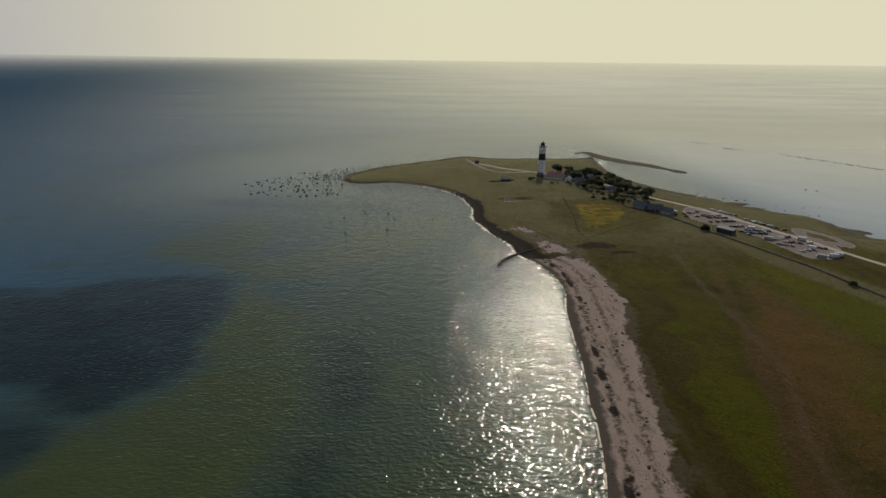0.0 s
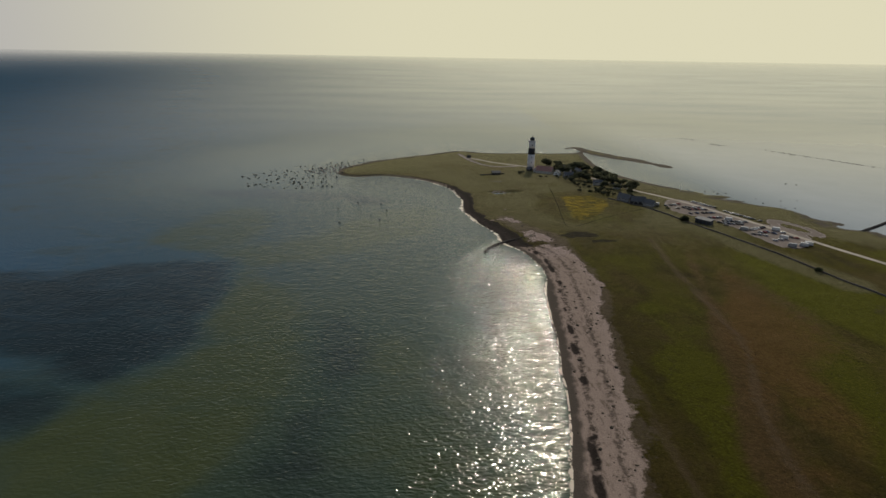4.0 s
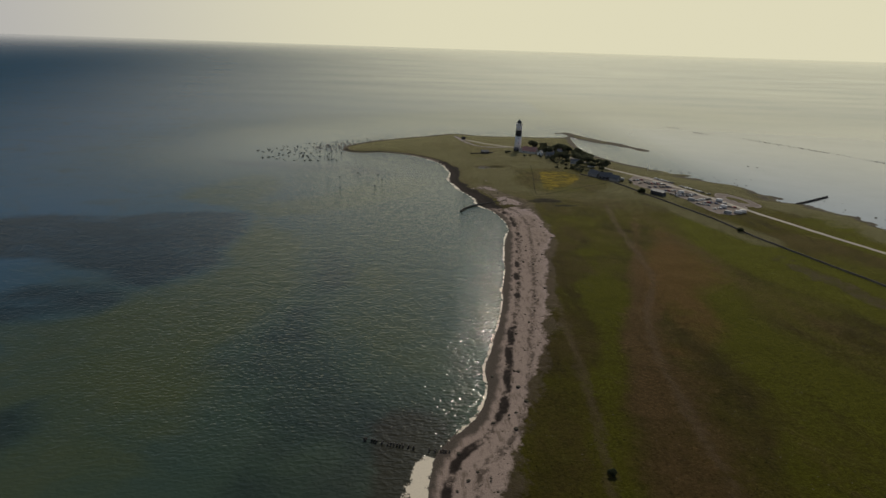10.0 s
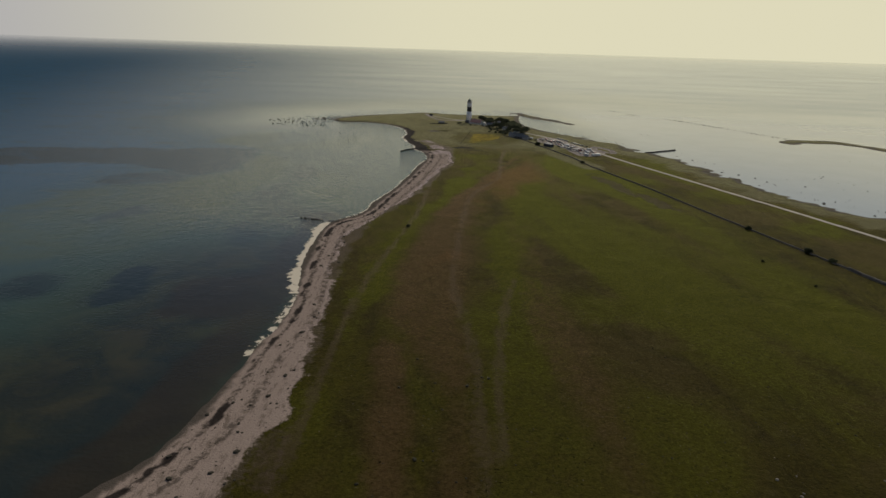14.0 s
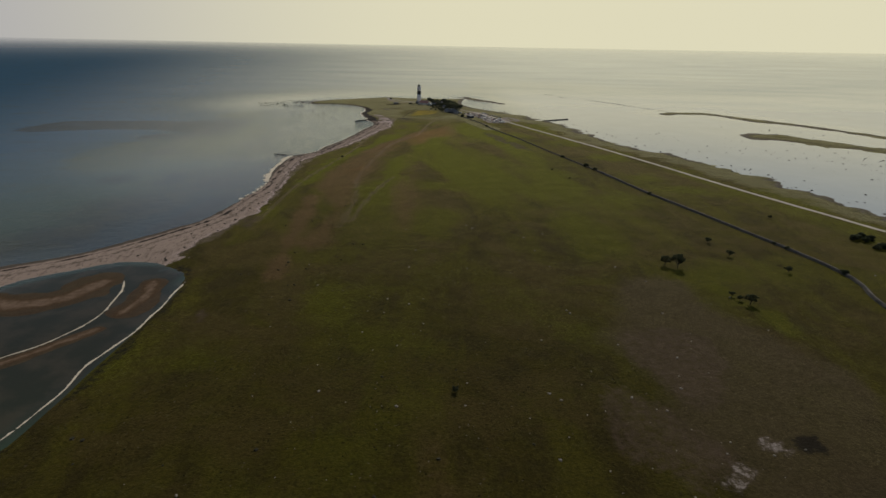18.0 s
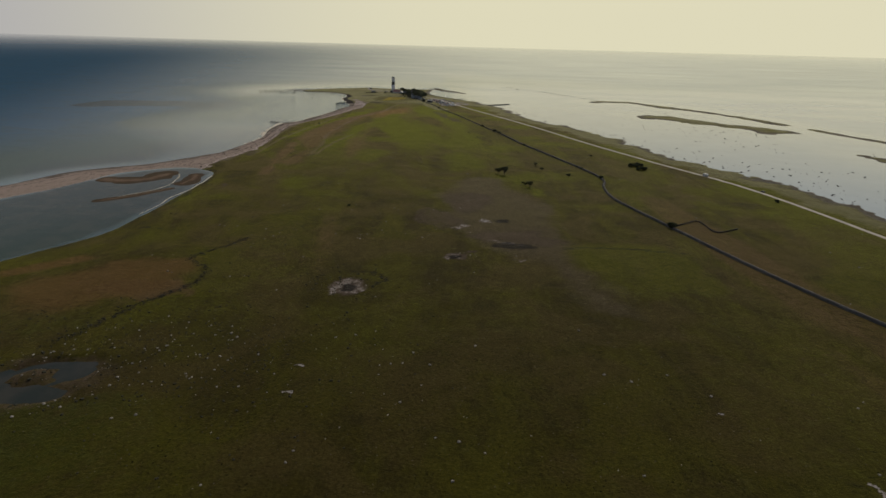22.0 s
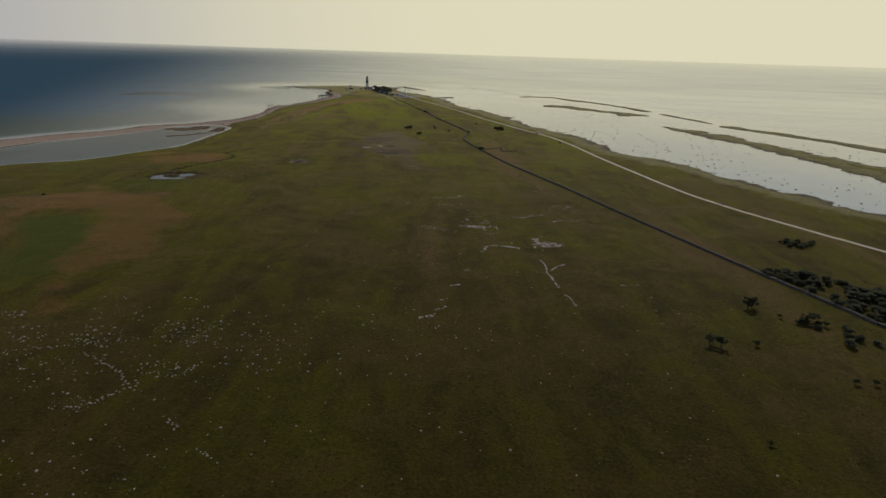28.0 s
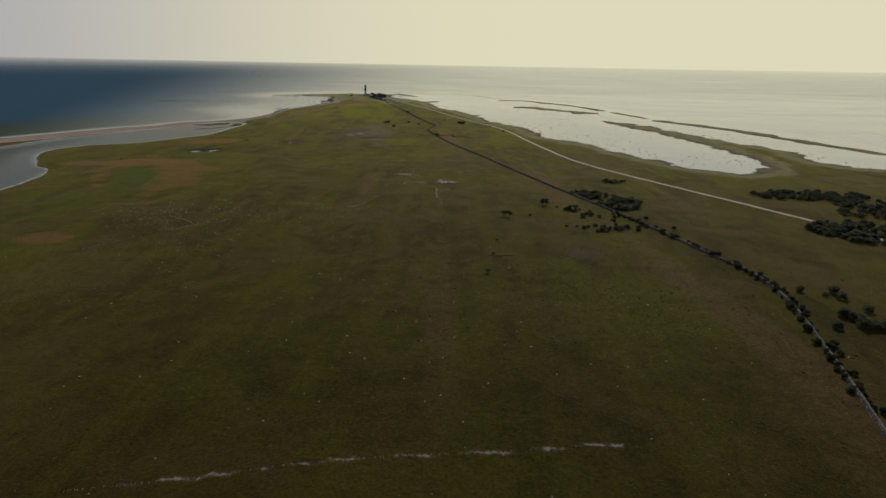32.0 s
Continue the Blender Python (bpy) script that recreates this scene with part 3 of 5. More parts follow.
c = k.mix(k.math("MULTIPLY", masked("weed"), 0.95), c, k.mix(shell, (0.008, 0.006, 0.006), (0.03, 0.024, 0.022)))
c = k.mix(k.math("MULTIPLY", masked("dark", 0.3, 1.0, crumb), 0.85), c, (0.008, 0.007, 0.006))
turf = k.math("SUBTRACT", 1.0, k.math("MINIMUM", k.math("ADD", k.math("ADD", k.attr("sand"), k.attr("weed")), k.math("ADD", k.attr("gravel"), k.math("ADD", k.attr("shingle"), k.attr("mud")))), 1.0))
k.set(Base_Color=c, Roughness=0.95)
k.b.inputs["Specular IOR Level"].default_value = 0.06
k.b.inputs["Specular Tint"].default_value = (0.95, 0.92, 0.8, 1)
# strong sheen brightens turf seen at low angles, in place of distance haze
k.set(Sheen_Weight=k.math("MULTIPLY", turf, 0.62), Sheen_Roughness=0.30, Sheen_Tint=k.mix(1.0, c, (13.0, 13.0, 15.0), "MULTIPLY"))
k.bump(k.math("ADD", fine, k.math("ADD", k.math("MULTIPLY", tuft, 0.8), k.noise(4.0, 3, 0.6))), 0.7, 0.14)
ground = sheet("ground", gx, gy, height, k.m, dict(sand=sand, lush=lush, dry=dry, lime_and_gleam=lime_and_gleam, dark=dark, weed=weed, gravel=gravel, track=track, mud=mud, fringe=fringe, shingle=shingle, meadow=meadow, coast=west_d, red=red, tan=tan, green=green, bars=bars, straw_haze=straw_haze))
tagged(ground, "olive heath turf with dry brown streaks, pale sand beach and bare limestone", "ground", kind="structure")

# ---- sea ----
wx = spaced(-300, 480, 3.5, -9000, 9000, 1.16)
wy = spaced(-720, 160, 3.5, -9000, 9000, 1.16)
X, Y = np.meshgrid(wx, wy)
S = shore(X, Y)
far = np.hypot(X - 50, Y + 600)
rise = 16 * step(2200, 8000, far)
n1, n2 = value_noise(X, Y, 110, 4), value_noise(X + 50, Y, 40, 4)
shelf = step(-190, -20, S + 90 * (n1 - 0.5)) * (X < 60)
eastern = step(-400, -120, S) * (X >= 60)
weeds = np.zeros_like(X)
for b in ((-9, -606, 16, 14, 0), (-120, -60, 50, 8, -12)):
    weeds = np.maximum(weeds, blob(X, Y, *b, 0.5))
for pts, k_ in (([(-250, -160), (-186, -152), (-165, -152), (-149, -144), (-122, -142), (-117, -156), (-117, -174), (-116, -192), (-117, -206), (-124, -209), (-132, -209), (-147, -201), (-175, -193), (-250, -210)], 1.0),
                ([(-160, -211), (-140, -212), (-130, -219), (-132, -226), (-160, -230)], 0.8), ([(-89, -182), (-79, -187), (-76, -200), (-79, -219), (-83, -233), (-94, -248), (-99, -249), (-93, -235), (-86, -220), (-84, -205)], 0.55),
                ([(-133, -282), (-132, -271), (-125, -262), (-120, -267), (-126, -276), (-130, -284)], 0.7), ([(-95, -243), (-84, -234), (-66, -254), (-61, -266), (-65, -286), (-72, -296), (-80, -297), (-86, -287), (-84, -268)], 0.6),
                ([(-97, -343), (-97, -334), (-97, -329), (-98, -320), (-94, -321), (-90, -329), (-90, -338), (-93, -344)], 2.2), ([(-123, -336), (-120, -328), (-112, -329), (-111, -339), (-119, -342)], 0.9),
                ([(-58, -420), (-57, -382), (-52, -358), (-52, -350), (-58, -351), (-68, -356), (-76, -376), (-84, -420)], 0.75), ([(-80, -340), (-78, -330), (-70, -322), (-64, -326), (-62, -345), (-70, -352)], 0.7)):
    weeds = np.maximum(weeds, k_ * region(X, Y, pts, 3.5, 10, 12))
pale = np.zeros_like(X)
for pts, k_ in (([(-133, -232), (-129, -219), (-119, -210), (-115, -194), (-117, -165), (-115, -150), (-100, -168), (-92, -190), (-90, -210), (-92, -226), (-98, -243), (-102, -262), (-124, -252)], 1.0),
                ([(-150, -232), (-97, -243), (-96, -262), (-106, -300), (-135, -320), (-165, -290), (-160, -240)], 0.6), ([(-153, -126), (-150, -101), (-135, -78), (-121, -101), (-122, -129), (-92, -109), (-82, -89), (-61, -79), (-52, -93), (-70, -123), (-81, -129), (-95, -144), (-114, -151), (-124, -141)], 0.75),
                ([(-94, -109), (-76, -84), (-53, -81), (-61, -113), (-80, -123)], 1.0), ([(-156, -262), (-147, -248), (-131, -218), (-116, -181), (-101, -160), (-93, -179), (-105, -221), (-116, -240), (-125, -263), (-130, -278), (-135, -291)], 0.55),
                ([(-66, -346), (-54, -345), (-51, -350), (-55, -368), (-61, -372), (-65, -359)], 0.5), ([(-84, -190), (-62, -200), (-50, -250), (-58, -250), (-76, -225)], 0.6)):
    pale = np.maximum(pale, k_ * region(X, Y, pts, 5, 14, 16))
pale = pale * (1 - 0.8 * np.clip(weeds, 0, 1))
reach = 16 + 114 * step(-420, -300, Y)
wind = step(-0.05, -1.0, (S + 0.25 * reach * (n1 - 0.5)) / reach) * step(0.16, -0.46, (X + 40) / np.maximum(Y + 950, 150))       # dulls the sky reflection westward, leaves it full eastward
# far water mirrors more sky by distance, standing in for horizon haze
far_mirror = step(1300, 6500, far)
murk = region(X, Y, [(-58, -266), (-76, -296), (-90, -322), (-102, -380), (-120, -450), (-95, -455), (-58, -404), (-50, -350), (-50, -300)], 16, 26, 22)
open_sea = step(130, 420, np.hypot(X + 60, Y + 270)) * step(0, -40, S) * (1 - 0.9 * far_mirror)
lag_in = np.where(inside(X, Y, lagoon), line_distance(X, Y, lagoon), 0)
muddy = step(-0.5, 1.5, lag_in) * (0.45 + 0.55 * step(-560, -470, Y))
# the lagoon and the pond have their sky reflection dulled too
wind = np.maximum(wind, 0.55 * step(0, 3, lag_in))
pond = blob(X, Y, -9, -606, 18, 16, 0, 0.2)
wind = np.maximum(wind, 0.25 * pond)
muddy = np.maximum(muddy, 0.8 * pond)
choppy = (1 - open_sea) * (1 - 0.85 * step(0, 4, lag_in)) * (1 - 0.85 * step(0, 6, S)) * (1 - 0.94 * step(50, 90, X))
# sky glare on the eastern strait, put into the water's colour
strait_glare = np.clip(step(60, 120, X) * step(330, 10, Y + 80 * (n1 - 0.5)) * step(5000, 900, far), 0, 1)
choppy = choppy * (1 - 0.8 * step(-262, -300, Y)) * (0.3 + 0.7 * step(-150, -80, X))
rusty = np.maximum(step(10, 2, line_distance(X, Y, curve([(-58, -268), (-60, -300), (-58, -335), (-60, -372), (-66, -400)])) + 8 * (n2 - 0.5)), region(X, Y, [(-77, -345), (-80, -330), (-73, -320), (-64, -317), (-61, -305), (-58, -296), (-56, -316), (-52, -345)], 6, 18, 10))
k = Mat("sea_water")
deep = k.mix(k.noise(0.02, 3), (0.020, 0.074, 0.142), (0.029, 0.094, 0.170))
shoal = k.mix(k.noise(0.05, 4, 0.6), (0.032, 0.058, 0.042), (0.048, 0.074, 0.040))
c = k.mix(k.attr("shelf"), deep, shoal)
drift = k.math("MULTIPLY", k.math("SUBTRACT", k.noise(0.05, 6, 0.65, stretch=(0.8, 1.4, 1.0), distortion=1.0), 0.5), 1.7)
c = k.mix(k.math("MULTIPLY", k.attr("murk"), 0.9), c, k.mix(k.ramp(k.noise(0.09, 5, 0.65, distortion=0.8), 0.35, 0.68), (0.017, 0.020, 0.016), (0.046, 0.041, 0.020)))
c = k.mix(k.math("MULTIPLY", k.ramp(k.math("ADD", k.attr("pale"), drift), -0.15, 1.25), 0.95), c, k.mix(k.noise(0.3, 5, 0.7), (0.052, 0.068, 0.020), (0.076, 0.092, 0.030)))
c = k.mix(k.math("MULTIPLY", k.ramp(k.math("ADD", k.attr("weeds"), drift), 0.0, 1.2), 0.92), c, k.mix(k.noise(0.4, 5, 0.7), (0.004, 0.012, 0.016), (0.014, 0.026, 0.026)))
c = k.mix(k.math("MULTIPLY", k.ramp(k.math("ADD", k.attr("rusty"), drift), 0.3, 0.9), 0.7), c, (0.03, 0.020, 0.008))
# near-white base colour paints the sky mirrored in the strait
c = k.mix(k.attr("strait_glare"), c, k.mix(k.noise(0.04, 4, 0.6), (0.36, 0.38, 0.36), (0.46, 0.475, 0.45)))
c = k.mix(k.attr("muddy"), c, k.mix(k.ramp(k.noise(0.12, 4), 0.4, 0.65), (0.034, 0.036, 0.026), (0.056, 0.050, 0.036)))
rough = k.math("ADD", k.math("MULTIPLY", k.attr("open_sea"), k.math("ADD", k.math("MULTIPLY", k.noise(0.008, 4, 0.6, stretch=(0.4, 1.6, 1.0)), 0.16), 0.0)), k.math("ADD", k.math("MULTIPLY", k.noise(0.02, 3), 0.03), 0.045))
k.set(Base_Color=c, Roughness=rough, IOR=1.33)
ripples = k.math("ADD", k.math("MULTIPLY", k.noise(1.1, 1.5, 0.5, stretch=(0.8, 1.4, 1.0), distortion=0.3), 1.1), k.math("MULTIPLY", k.noise(0.3, 2, 0.5, stretch=(0.8, 1.15, 1.0)), 0.9))
bumps = k.node("ShaderNodeBump", Distance=0.5, Height=ripples)
k.put(bumps.inputs["Strength"], k.math("MULTIPLY", k.math("ADD", k.math("MULTIPLY", k.attr("wind"), 0.12), k.math("MULTIPLY", k.attr("choppy"), 0.40)), k.math("SUBTRACT", 1.0, k.attr("far_mirror"))))
k.put(k.b.inputs["Normal"], bumps.outputs[0])
body_colour = k.node("ShaderNodeBsdfDiffuse", Color=c)            # plain water colour laid over the sky reflection where the mask dulls it
blend = k.t.nodes.new("ShaderNodeMixShader")
k.put(blend.inputs[0], k.math("MULTIPLY", k.math("MULTIPLY", k.attr("wind"), k.math("SUBTRACT", 1.0, k.attr("far_mirror"))), 0.96))
k.t.links.new(k.b.outputs[0], blend.inputs[1])
k.t.links.new(body_colour.outputs[0], blend.inputs[2])
k.t.links.new(blend.outputs[0], k.t.nodes["Material Output"].inputs[0])
sea = sheet("water", wx, wy, rise.astype(np.float32), k.m, dict(shelf=np.maximum(shelf, eastern), weeds=weeds, pale=pale, wind=wind, muddy=muddy, rusty=rusty, choppy=choppy, strait_glare=strait_glare, far_mirror=far_mirror, open_sea=open_sea, murk=murk))
tagged(sea, "blue-green sea water with small glittering ripples over weed and sand", "sea", kind="structure")

# ---- helpers for things ----
GZ_X, GZ_Y, GZ = gx, gy, height


def ground_z(x, y):
    """Height of the ground at a place of the plan."""
    i = int(np.clip(np.searchsorted(GZ_X, x) - 1, 0, len(GZ_X) - 2))
    j = int(np.clip(np.searchsorted(GZ_Y, y) - 1, 0, len(GZ_Y) - 2))
    f = (x - GZ_X[i]) / (GZ_X[i + 1] - GZ_X[i])
    g = (y - GZ_Y[j]) / (GZ_Y[j + 1] - GZ_Y[j])
    return float((GZ[j, i] * (1 - f) + GZ[j, i + 1] * f) * (1 - g) + (GZ[j + 1, i] * (1 - f) + GZ[j + 1, i + 1] * f) * g)


def mesh_from(name, bm, material):
    me = bpy.data.meshes.new(name)
    bm.to_mesh(me)
    bm.free()
    me.materials.append(material)
    return me


def part(name, bm, material, parent, label=""):
    """Links a bmesh as one mesh object under a thing or a part."""
    ob = new(name, mesh_from(name, bm, material))
    ob.parent = parent
    return tagged(ob, label)


def thing(name, x, y, turn, label, category, group="", z=None, scale=1.0):
    """An empty at a thing's base, to carry its parts."""
    ob = new(name)
    ob.matrix_world = pose(x, y, ground_z(x, y) if z is None else z, 0, 0, turn) @ Matrix.Scale(scale, 4)
    return tagged(ob, label, category, group)


def box(bm, x0, y0, z0, x1, y1, z1, bevel=0.0):
    made = bmesh.ops.create_cube(bm, size=1.0, matrix=Matrix.Translation(((x0 + x1) / 2, (y0 + y1) / 2, (z0 + z1) / 2)) @ Matrix.Diagonal((x1 - x0, y1 - y0, z1 - z0, 1)))
    if bevel:
        edges = list({e for v in made["verts"] for e in v.link_edges})
        bmesh.ops.bevel(bm, geom=edges, offset=bevel, segments=1, affect="EDGES", profile=0.5)
    return bm


def boxed(x0, y0, z0, x1, y1, z1, bevel=0.0):
    return box(bmesh.new(), x0, y0, z0, x1, y1, z1, bevel)


def lathe(profile, sides=24, smooth=True):
    """A body of revolution round z, from (radius, height) pairs."""
    bm = bmesh.new()
    rings = []
    for r, z in profile:
        rings.append([bm.verts.new((r * math.cos(2 * math.pi * i / sides), r * math.sin(2 * math.pi * i / sides), z)) for i in range(sides)])
    for a, b in zip(rings, rings[1:]):
        for i in range(sides):
            f = bm.faces.new((a[i], a[(i + 1) % sides], b[(i + 1) % sides], b[i]))
            f.smooth = smooth
    bm.faces.new(rings[0][::-1])
    bm.faces.new(rings[-1])
    return bm


def prism(outline, y0, y1):
    """An outline in x and z drawn out along y."""
    bm = bmesh.new()
    a = [bm.verts.new((x, y0, z)) for x, z in outline]
    b = [bm.verts.new((x, y1, z)) for x, z in outline]
    n = len(outline)
    bm.faces.new(a)
    bm.faces.new(b[::-1])
    for i in range(n):
        bm.faces.new((a[i], b[i], b[(i + 1) % n], a[(i + 1) % n]))
    bmesh.ops.recalc_face_normals(bm, faces=bm.faces)
    return bm


def glass(name, colour=(0.03, 0.035, 0.04)):
    k = Mat(name)
    k.set(Base_Color=k.mix(k.noise(3, 2), colour, tuple(c * 1.6 for c in colour)), Roughness=0.06)
    return k.m


WHITE = plain("white_paint", (0.82, 0.82, 0.8), 0.6, vary=0.12, scale=1.5)
BLACK = plain("black_paint", (0.02, 0.021, 0.024), 0.55, vary=0.3, scale=1.5)
IRON = plain("dark_iron", (0.045, 0.05, 0.05), 0.5, 0.6, scale=3)
COPPER = plain("dull_dome_metal", (0.07, 0.085, 0.085), 0.5, 0.5, scale=2)
PANE = glass("window_glass")
STONE = plain("grey_stone", (0.18, 0.165, 0.145), 0.9, vary=0.45, scale=2.5, objvary=0.3)
DARK_STONE = plain("wet_dark_stone", (0.05, 0.045, 0.042), 0.75, vary=0.5, scale=2.5)
PALE_STONE = plain("pale_limestone", (0.36, 0.33, 0.295), 0.9, vary=0.35, scale=2.0)
RED_TILE = plain("red_roof_tiles", (0.58, 0.31, 0.25), 0.8, vary=0.3, scale=3)
GREY_ROOF = plain("grey_roof", (0.17, 0.175, 0.18), 0.6, vary=0.3, scale=3)
DARK_WOOD = plain("dark_tarred_boards", (0.035, 0.032, 0.032), 0.75, vary=0.4, scale=3)
RENDERED = plain("pale_render", (0.6, 0.575, 0.53), 0.85, vary=0.15, scale=1.2)
GREY_WALL = plain("grey_boards", (0.32, 0.32, 0.315), 0.8, vary=0.25, scale=2)
BARK = plain("bark", (0.06, 0.05, 0.04), 0.95, vary=0.4, scale=6)
WOOD = plain("weathered_wood", (0.2, 0.17, 0.14), 0.85, vary=0.35, scale=5)


def leaf_material(name, a, b):
    k = Mat(name)
    info = k.t.nodes.new("ShaderNodeObjectInfo")
    geo = k.t.nodes.new("ShaderNodeNewGeometry")
    c = k.mix(geo.outputs["Random Per Island"], a, b)
    c = k.mix(k.math("MULTIPLY", info.outputs["Random"], 0.5), c, tuple(0.6 * v for v in a))
    k.set(Base_Color=c, Roughness=0.7)
    k.b.inputs["Specular IOR Level"].default_value = 0.1
    through_light = k.node("ShaderNodeBsdfTranslucent", Color=c)        # leaves let some sun through
    blend = k.t.nodes.new("ShaderNodeMixShader")
    blend.inputs[0].default_value = 0.55
    k.t.links.new(k.b.outputs[0], blend.inputs[1])
    k.t.links.new(through_light.outputs[0], blend.inputs[2])
    k.t.links.new(blend.outputs[0], k.t.nodes["Material Output"].inputs[0])
    return k.m


LEAF = leaf_material("green_leaves", (0.085, 0.095, 0.06), (0.19, 0.20, 0.125))
JUNIPER = leaf_material("dark_juniper_needles", (0.045, 0.055, 0.034), (0.11, 0.125, 0.07))
THORN = leaf_material("dull_thorn_leaves", (0.085, 0.092, 0.062), (0.19, 0.20, 0.135))
GREY_LEAF = leaf_material("grey_green_leaves", (0.07, 0.08, 0.06), (0.16, 0.17, 0.13))

def ribbon(name, line, half, lift, material):
    """A strip that follows a line just above the ground, with its rims sunk in."""
    co_, faces = [], []
    d = np.gradient(line, axis=0)
    d /= np.linalg.norm(d, axis=1)[:, None]
    for (px, py), (dx, dy) in zip(line, d):
        for o in (-1, -0.7, 0, 0.7, 1):
            x, y = px - dy * half * o, py + dx * half * o
            co_.append((x, y, ground_z(x, y) + (-0.1 if abs(o) == 1 else lift)))
    for i in range(len(line) - 1):
        for j in range(4):
            faces.append((5 * i + j, 5 * i + j + 1, 5 * i + j + 6, 5 * i + j + 5))
    me = bpy.data.meshes.new(name)
    me.from_pydata(co_, [], faces)
    me.materials.append(material)
    return new(name, me)


ROAD_MAT = plain("gravel_road", (0.47, 0.42, 0.35), 0.9, vary=0.3, scale=0.8)
tagged(ribbon("road", curve(ROAD, 1.5), 1.25, 0.06, ROAD_MAT), "pale dusty gravel road across the heath", "road", kind="structure")

# ---- surf ----
k = Mat("surf_foam")
k.set(Base_Color=k.mix(k.noise(3, 3), (0.50, 0.43, 0.33), (0.66, 0.58, 0.46)), Roughness=0.6, Alpha=k.ramp(k.math("SUBTRACT", k.math("ADD", k.noise(0.5, 5, 0.68), k.math("MULTIPLY", k.noise(0.08, 2), 0.5)), k.math("MULTIPLY", k.attr("across"), 0.42)), 0.66, 0.76))
SURF = k.m


def surf(line, half, label, solid=0.0):
    """A ragged strip of foam lying on the water along a line."""
    d = np.gradient(line, axis=0)
    d /= np.linalg.norm(d, axis=1)[:, None] + 1e-9
    x, y = line[:, 0] * 1.0, line[:, 1] * 1.0
    for _ in range(3):                       # follow the ragged shore
        x, y = line[:, 0] - 5 * (value_noise(x, y, 26, 3) - 0.5), line[:, 1] - 5 * (value_noise(x + 300, y, 26, 3) - 0.5)
    width = half * (0.35 + 1.3 * value_noise(x, y, 7, 3))
    co_, faces = [], []
    for px, py, (dx, dy), w in zip(x, y, d, width):
        for o in (-0.6, 0.1, 0.8, 1.5, 2.2):
            co_.append((px + dy * w * o, py - dx * w * o, 0.035))
    for i in range(len(co_) // 5 - 1):
        for j in range(4):
            faces.append((5 * i + j, 5 * i + j + 1, 5 * i + j + 6, 5 * i + j + 5))
    me = bpy.data.meshes.new("surf")
    me.from_pydata(co_, [], faces)
    me.attributes.new("across", "FLOAT", "POINT").data.foreach_set("value", np.tile(np.array([1.0, 0.0, 0.1, 0.5, 1.0]) - solid, len(co_) // 5))
    me.materials.append(SURF)
    return tagged(new("surf", me), label, "foam", kind="stuff")


bay = curve(WEST, 0.8)
surf(bay[(bay[:, 1] < -25) & (bay[:, 1] > -132) & (bay[:, 0] < 0)], 0.9, "ragged pale foam and wet sand along the bay's weedy head")
surf(bay[(bay[:, 1] <= -132) & (bay[:, 1] > -270) & (bay[:, 0] < 0)], 0.45, "thin white surf along the bay's beach")
surf(bay[(bay[:, 1] <= -274) & (bay[:, 1] > -334) & (bay[:, 0] < 0)], 1.55, "broad cracked mats of pale dried foam along the beach", 0.3)
surf(bay[(bay[:, 1] <= -334) & (bay[:, 1] > -362) & (bay[:, 0] < 0)], 1.2, "thin pale foam along the beach")
surf(curve([(-40, -441), (-40, -451), (-39.5, -459), (-39, -466), (-40, -475), (-41, -483), (-41, -491), (-42, -499), (-43, -504)], 0.5), 0.3, "pale scum line along the lagoon's edge", 0.3)
surf(curve([(-64.5, -489), (-59.5, -480), (-54, -472), (-51, -462), (-53, -450), (-56, -442)], 0.5), 0.24, "thin white scum line along a mud bar", 0.3)
surf(curve([(-38.5, -521), (-36, -520), (-33, -520)], 0.4), 0.3, "white scum in a small creek")
surf(curve(LAGOON[13:18], 0.8)[::-1], 0.6, "pale scum line along the lagoon's far bank")

# ---- lighthouse ----
light = thing("lighthouse", 0, 0, 0, "tall round white lighthouse with one broad black band", "lighthouse")


def radius(z):
    return 2.12 - 0.4 * z / 15.4


def shaft(z0, z1):
    return lathe([(radius(z0), z0), (radius((z0 + z1) / 2), (z0 + z1) / 2), (radius(z1), z1)], 40)


part("plinth", lathe([(2.5, -0.3), (2.5, 0.5), (2.3, 0.62)], 40), STONE, light)
lower = part("lower_shaft", shaft(0.5, 8.5), WHITE, light, "white rendered lower shaft")
part("black_band", shaft(8.5, 11.9), BLACK, light, "broad black painted band")
upper = part("upper_shaft", shaft(11.9, 15.1), WHITE, light, "white rendered upper shaft")
part("cornice", lathe([(1.74, 15.0), (2.0, 15.2), (2.25, 15.5), (2.25, 15.7)], 40), WHITE, light)
rail = part("railing", lathe([(2.17, 16.35), (2.21, 16.35), (2.21, 16.4), (2.17, 16.4), (2.17, 16.36)], 40), IRON, light)
for i in range(20):
    a = 2 * math.pi * i / 20
    part("baluster", boxed(2.17 * math.cos(a) - 0.02, 2.17 * math.sin(a) - 0.02, 15.6, 2.17 * math.cos(a) + 0.02, 2.17 * math.sin(a) + 0.02, 16.38), IRON, rail)
part("lantern_base", lathe([(1.25, 15.65), (1.25, 16.2), (1.3, 16.25)], 24), WHITE, light)
lantern = part("lantern_glass", lathe([(1.1, 16.2), (1.1, 17.0)], 16), PANE, light, "glazed lantern room")
for i in range(8):
    a = 2 * math.pi * i / 8
    part("glazing_bar", boxed(1.12 * math.cos(a) - 0.04, 1.12 * math.sin(a) - 0.04, 16.2, 1.12 * math.cos(a) + 0.04, 1.12 * math.sin(a) + 0.04, 17.0), IRON, lantern)
part("dome", lathe([(1.35, 16.98), (1.28, 17.1), (1.05, 17.45), (0.65, 17.75), (0.28, 17.9), (0.2, 18.0)], 24), COPPER, light)
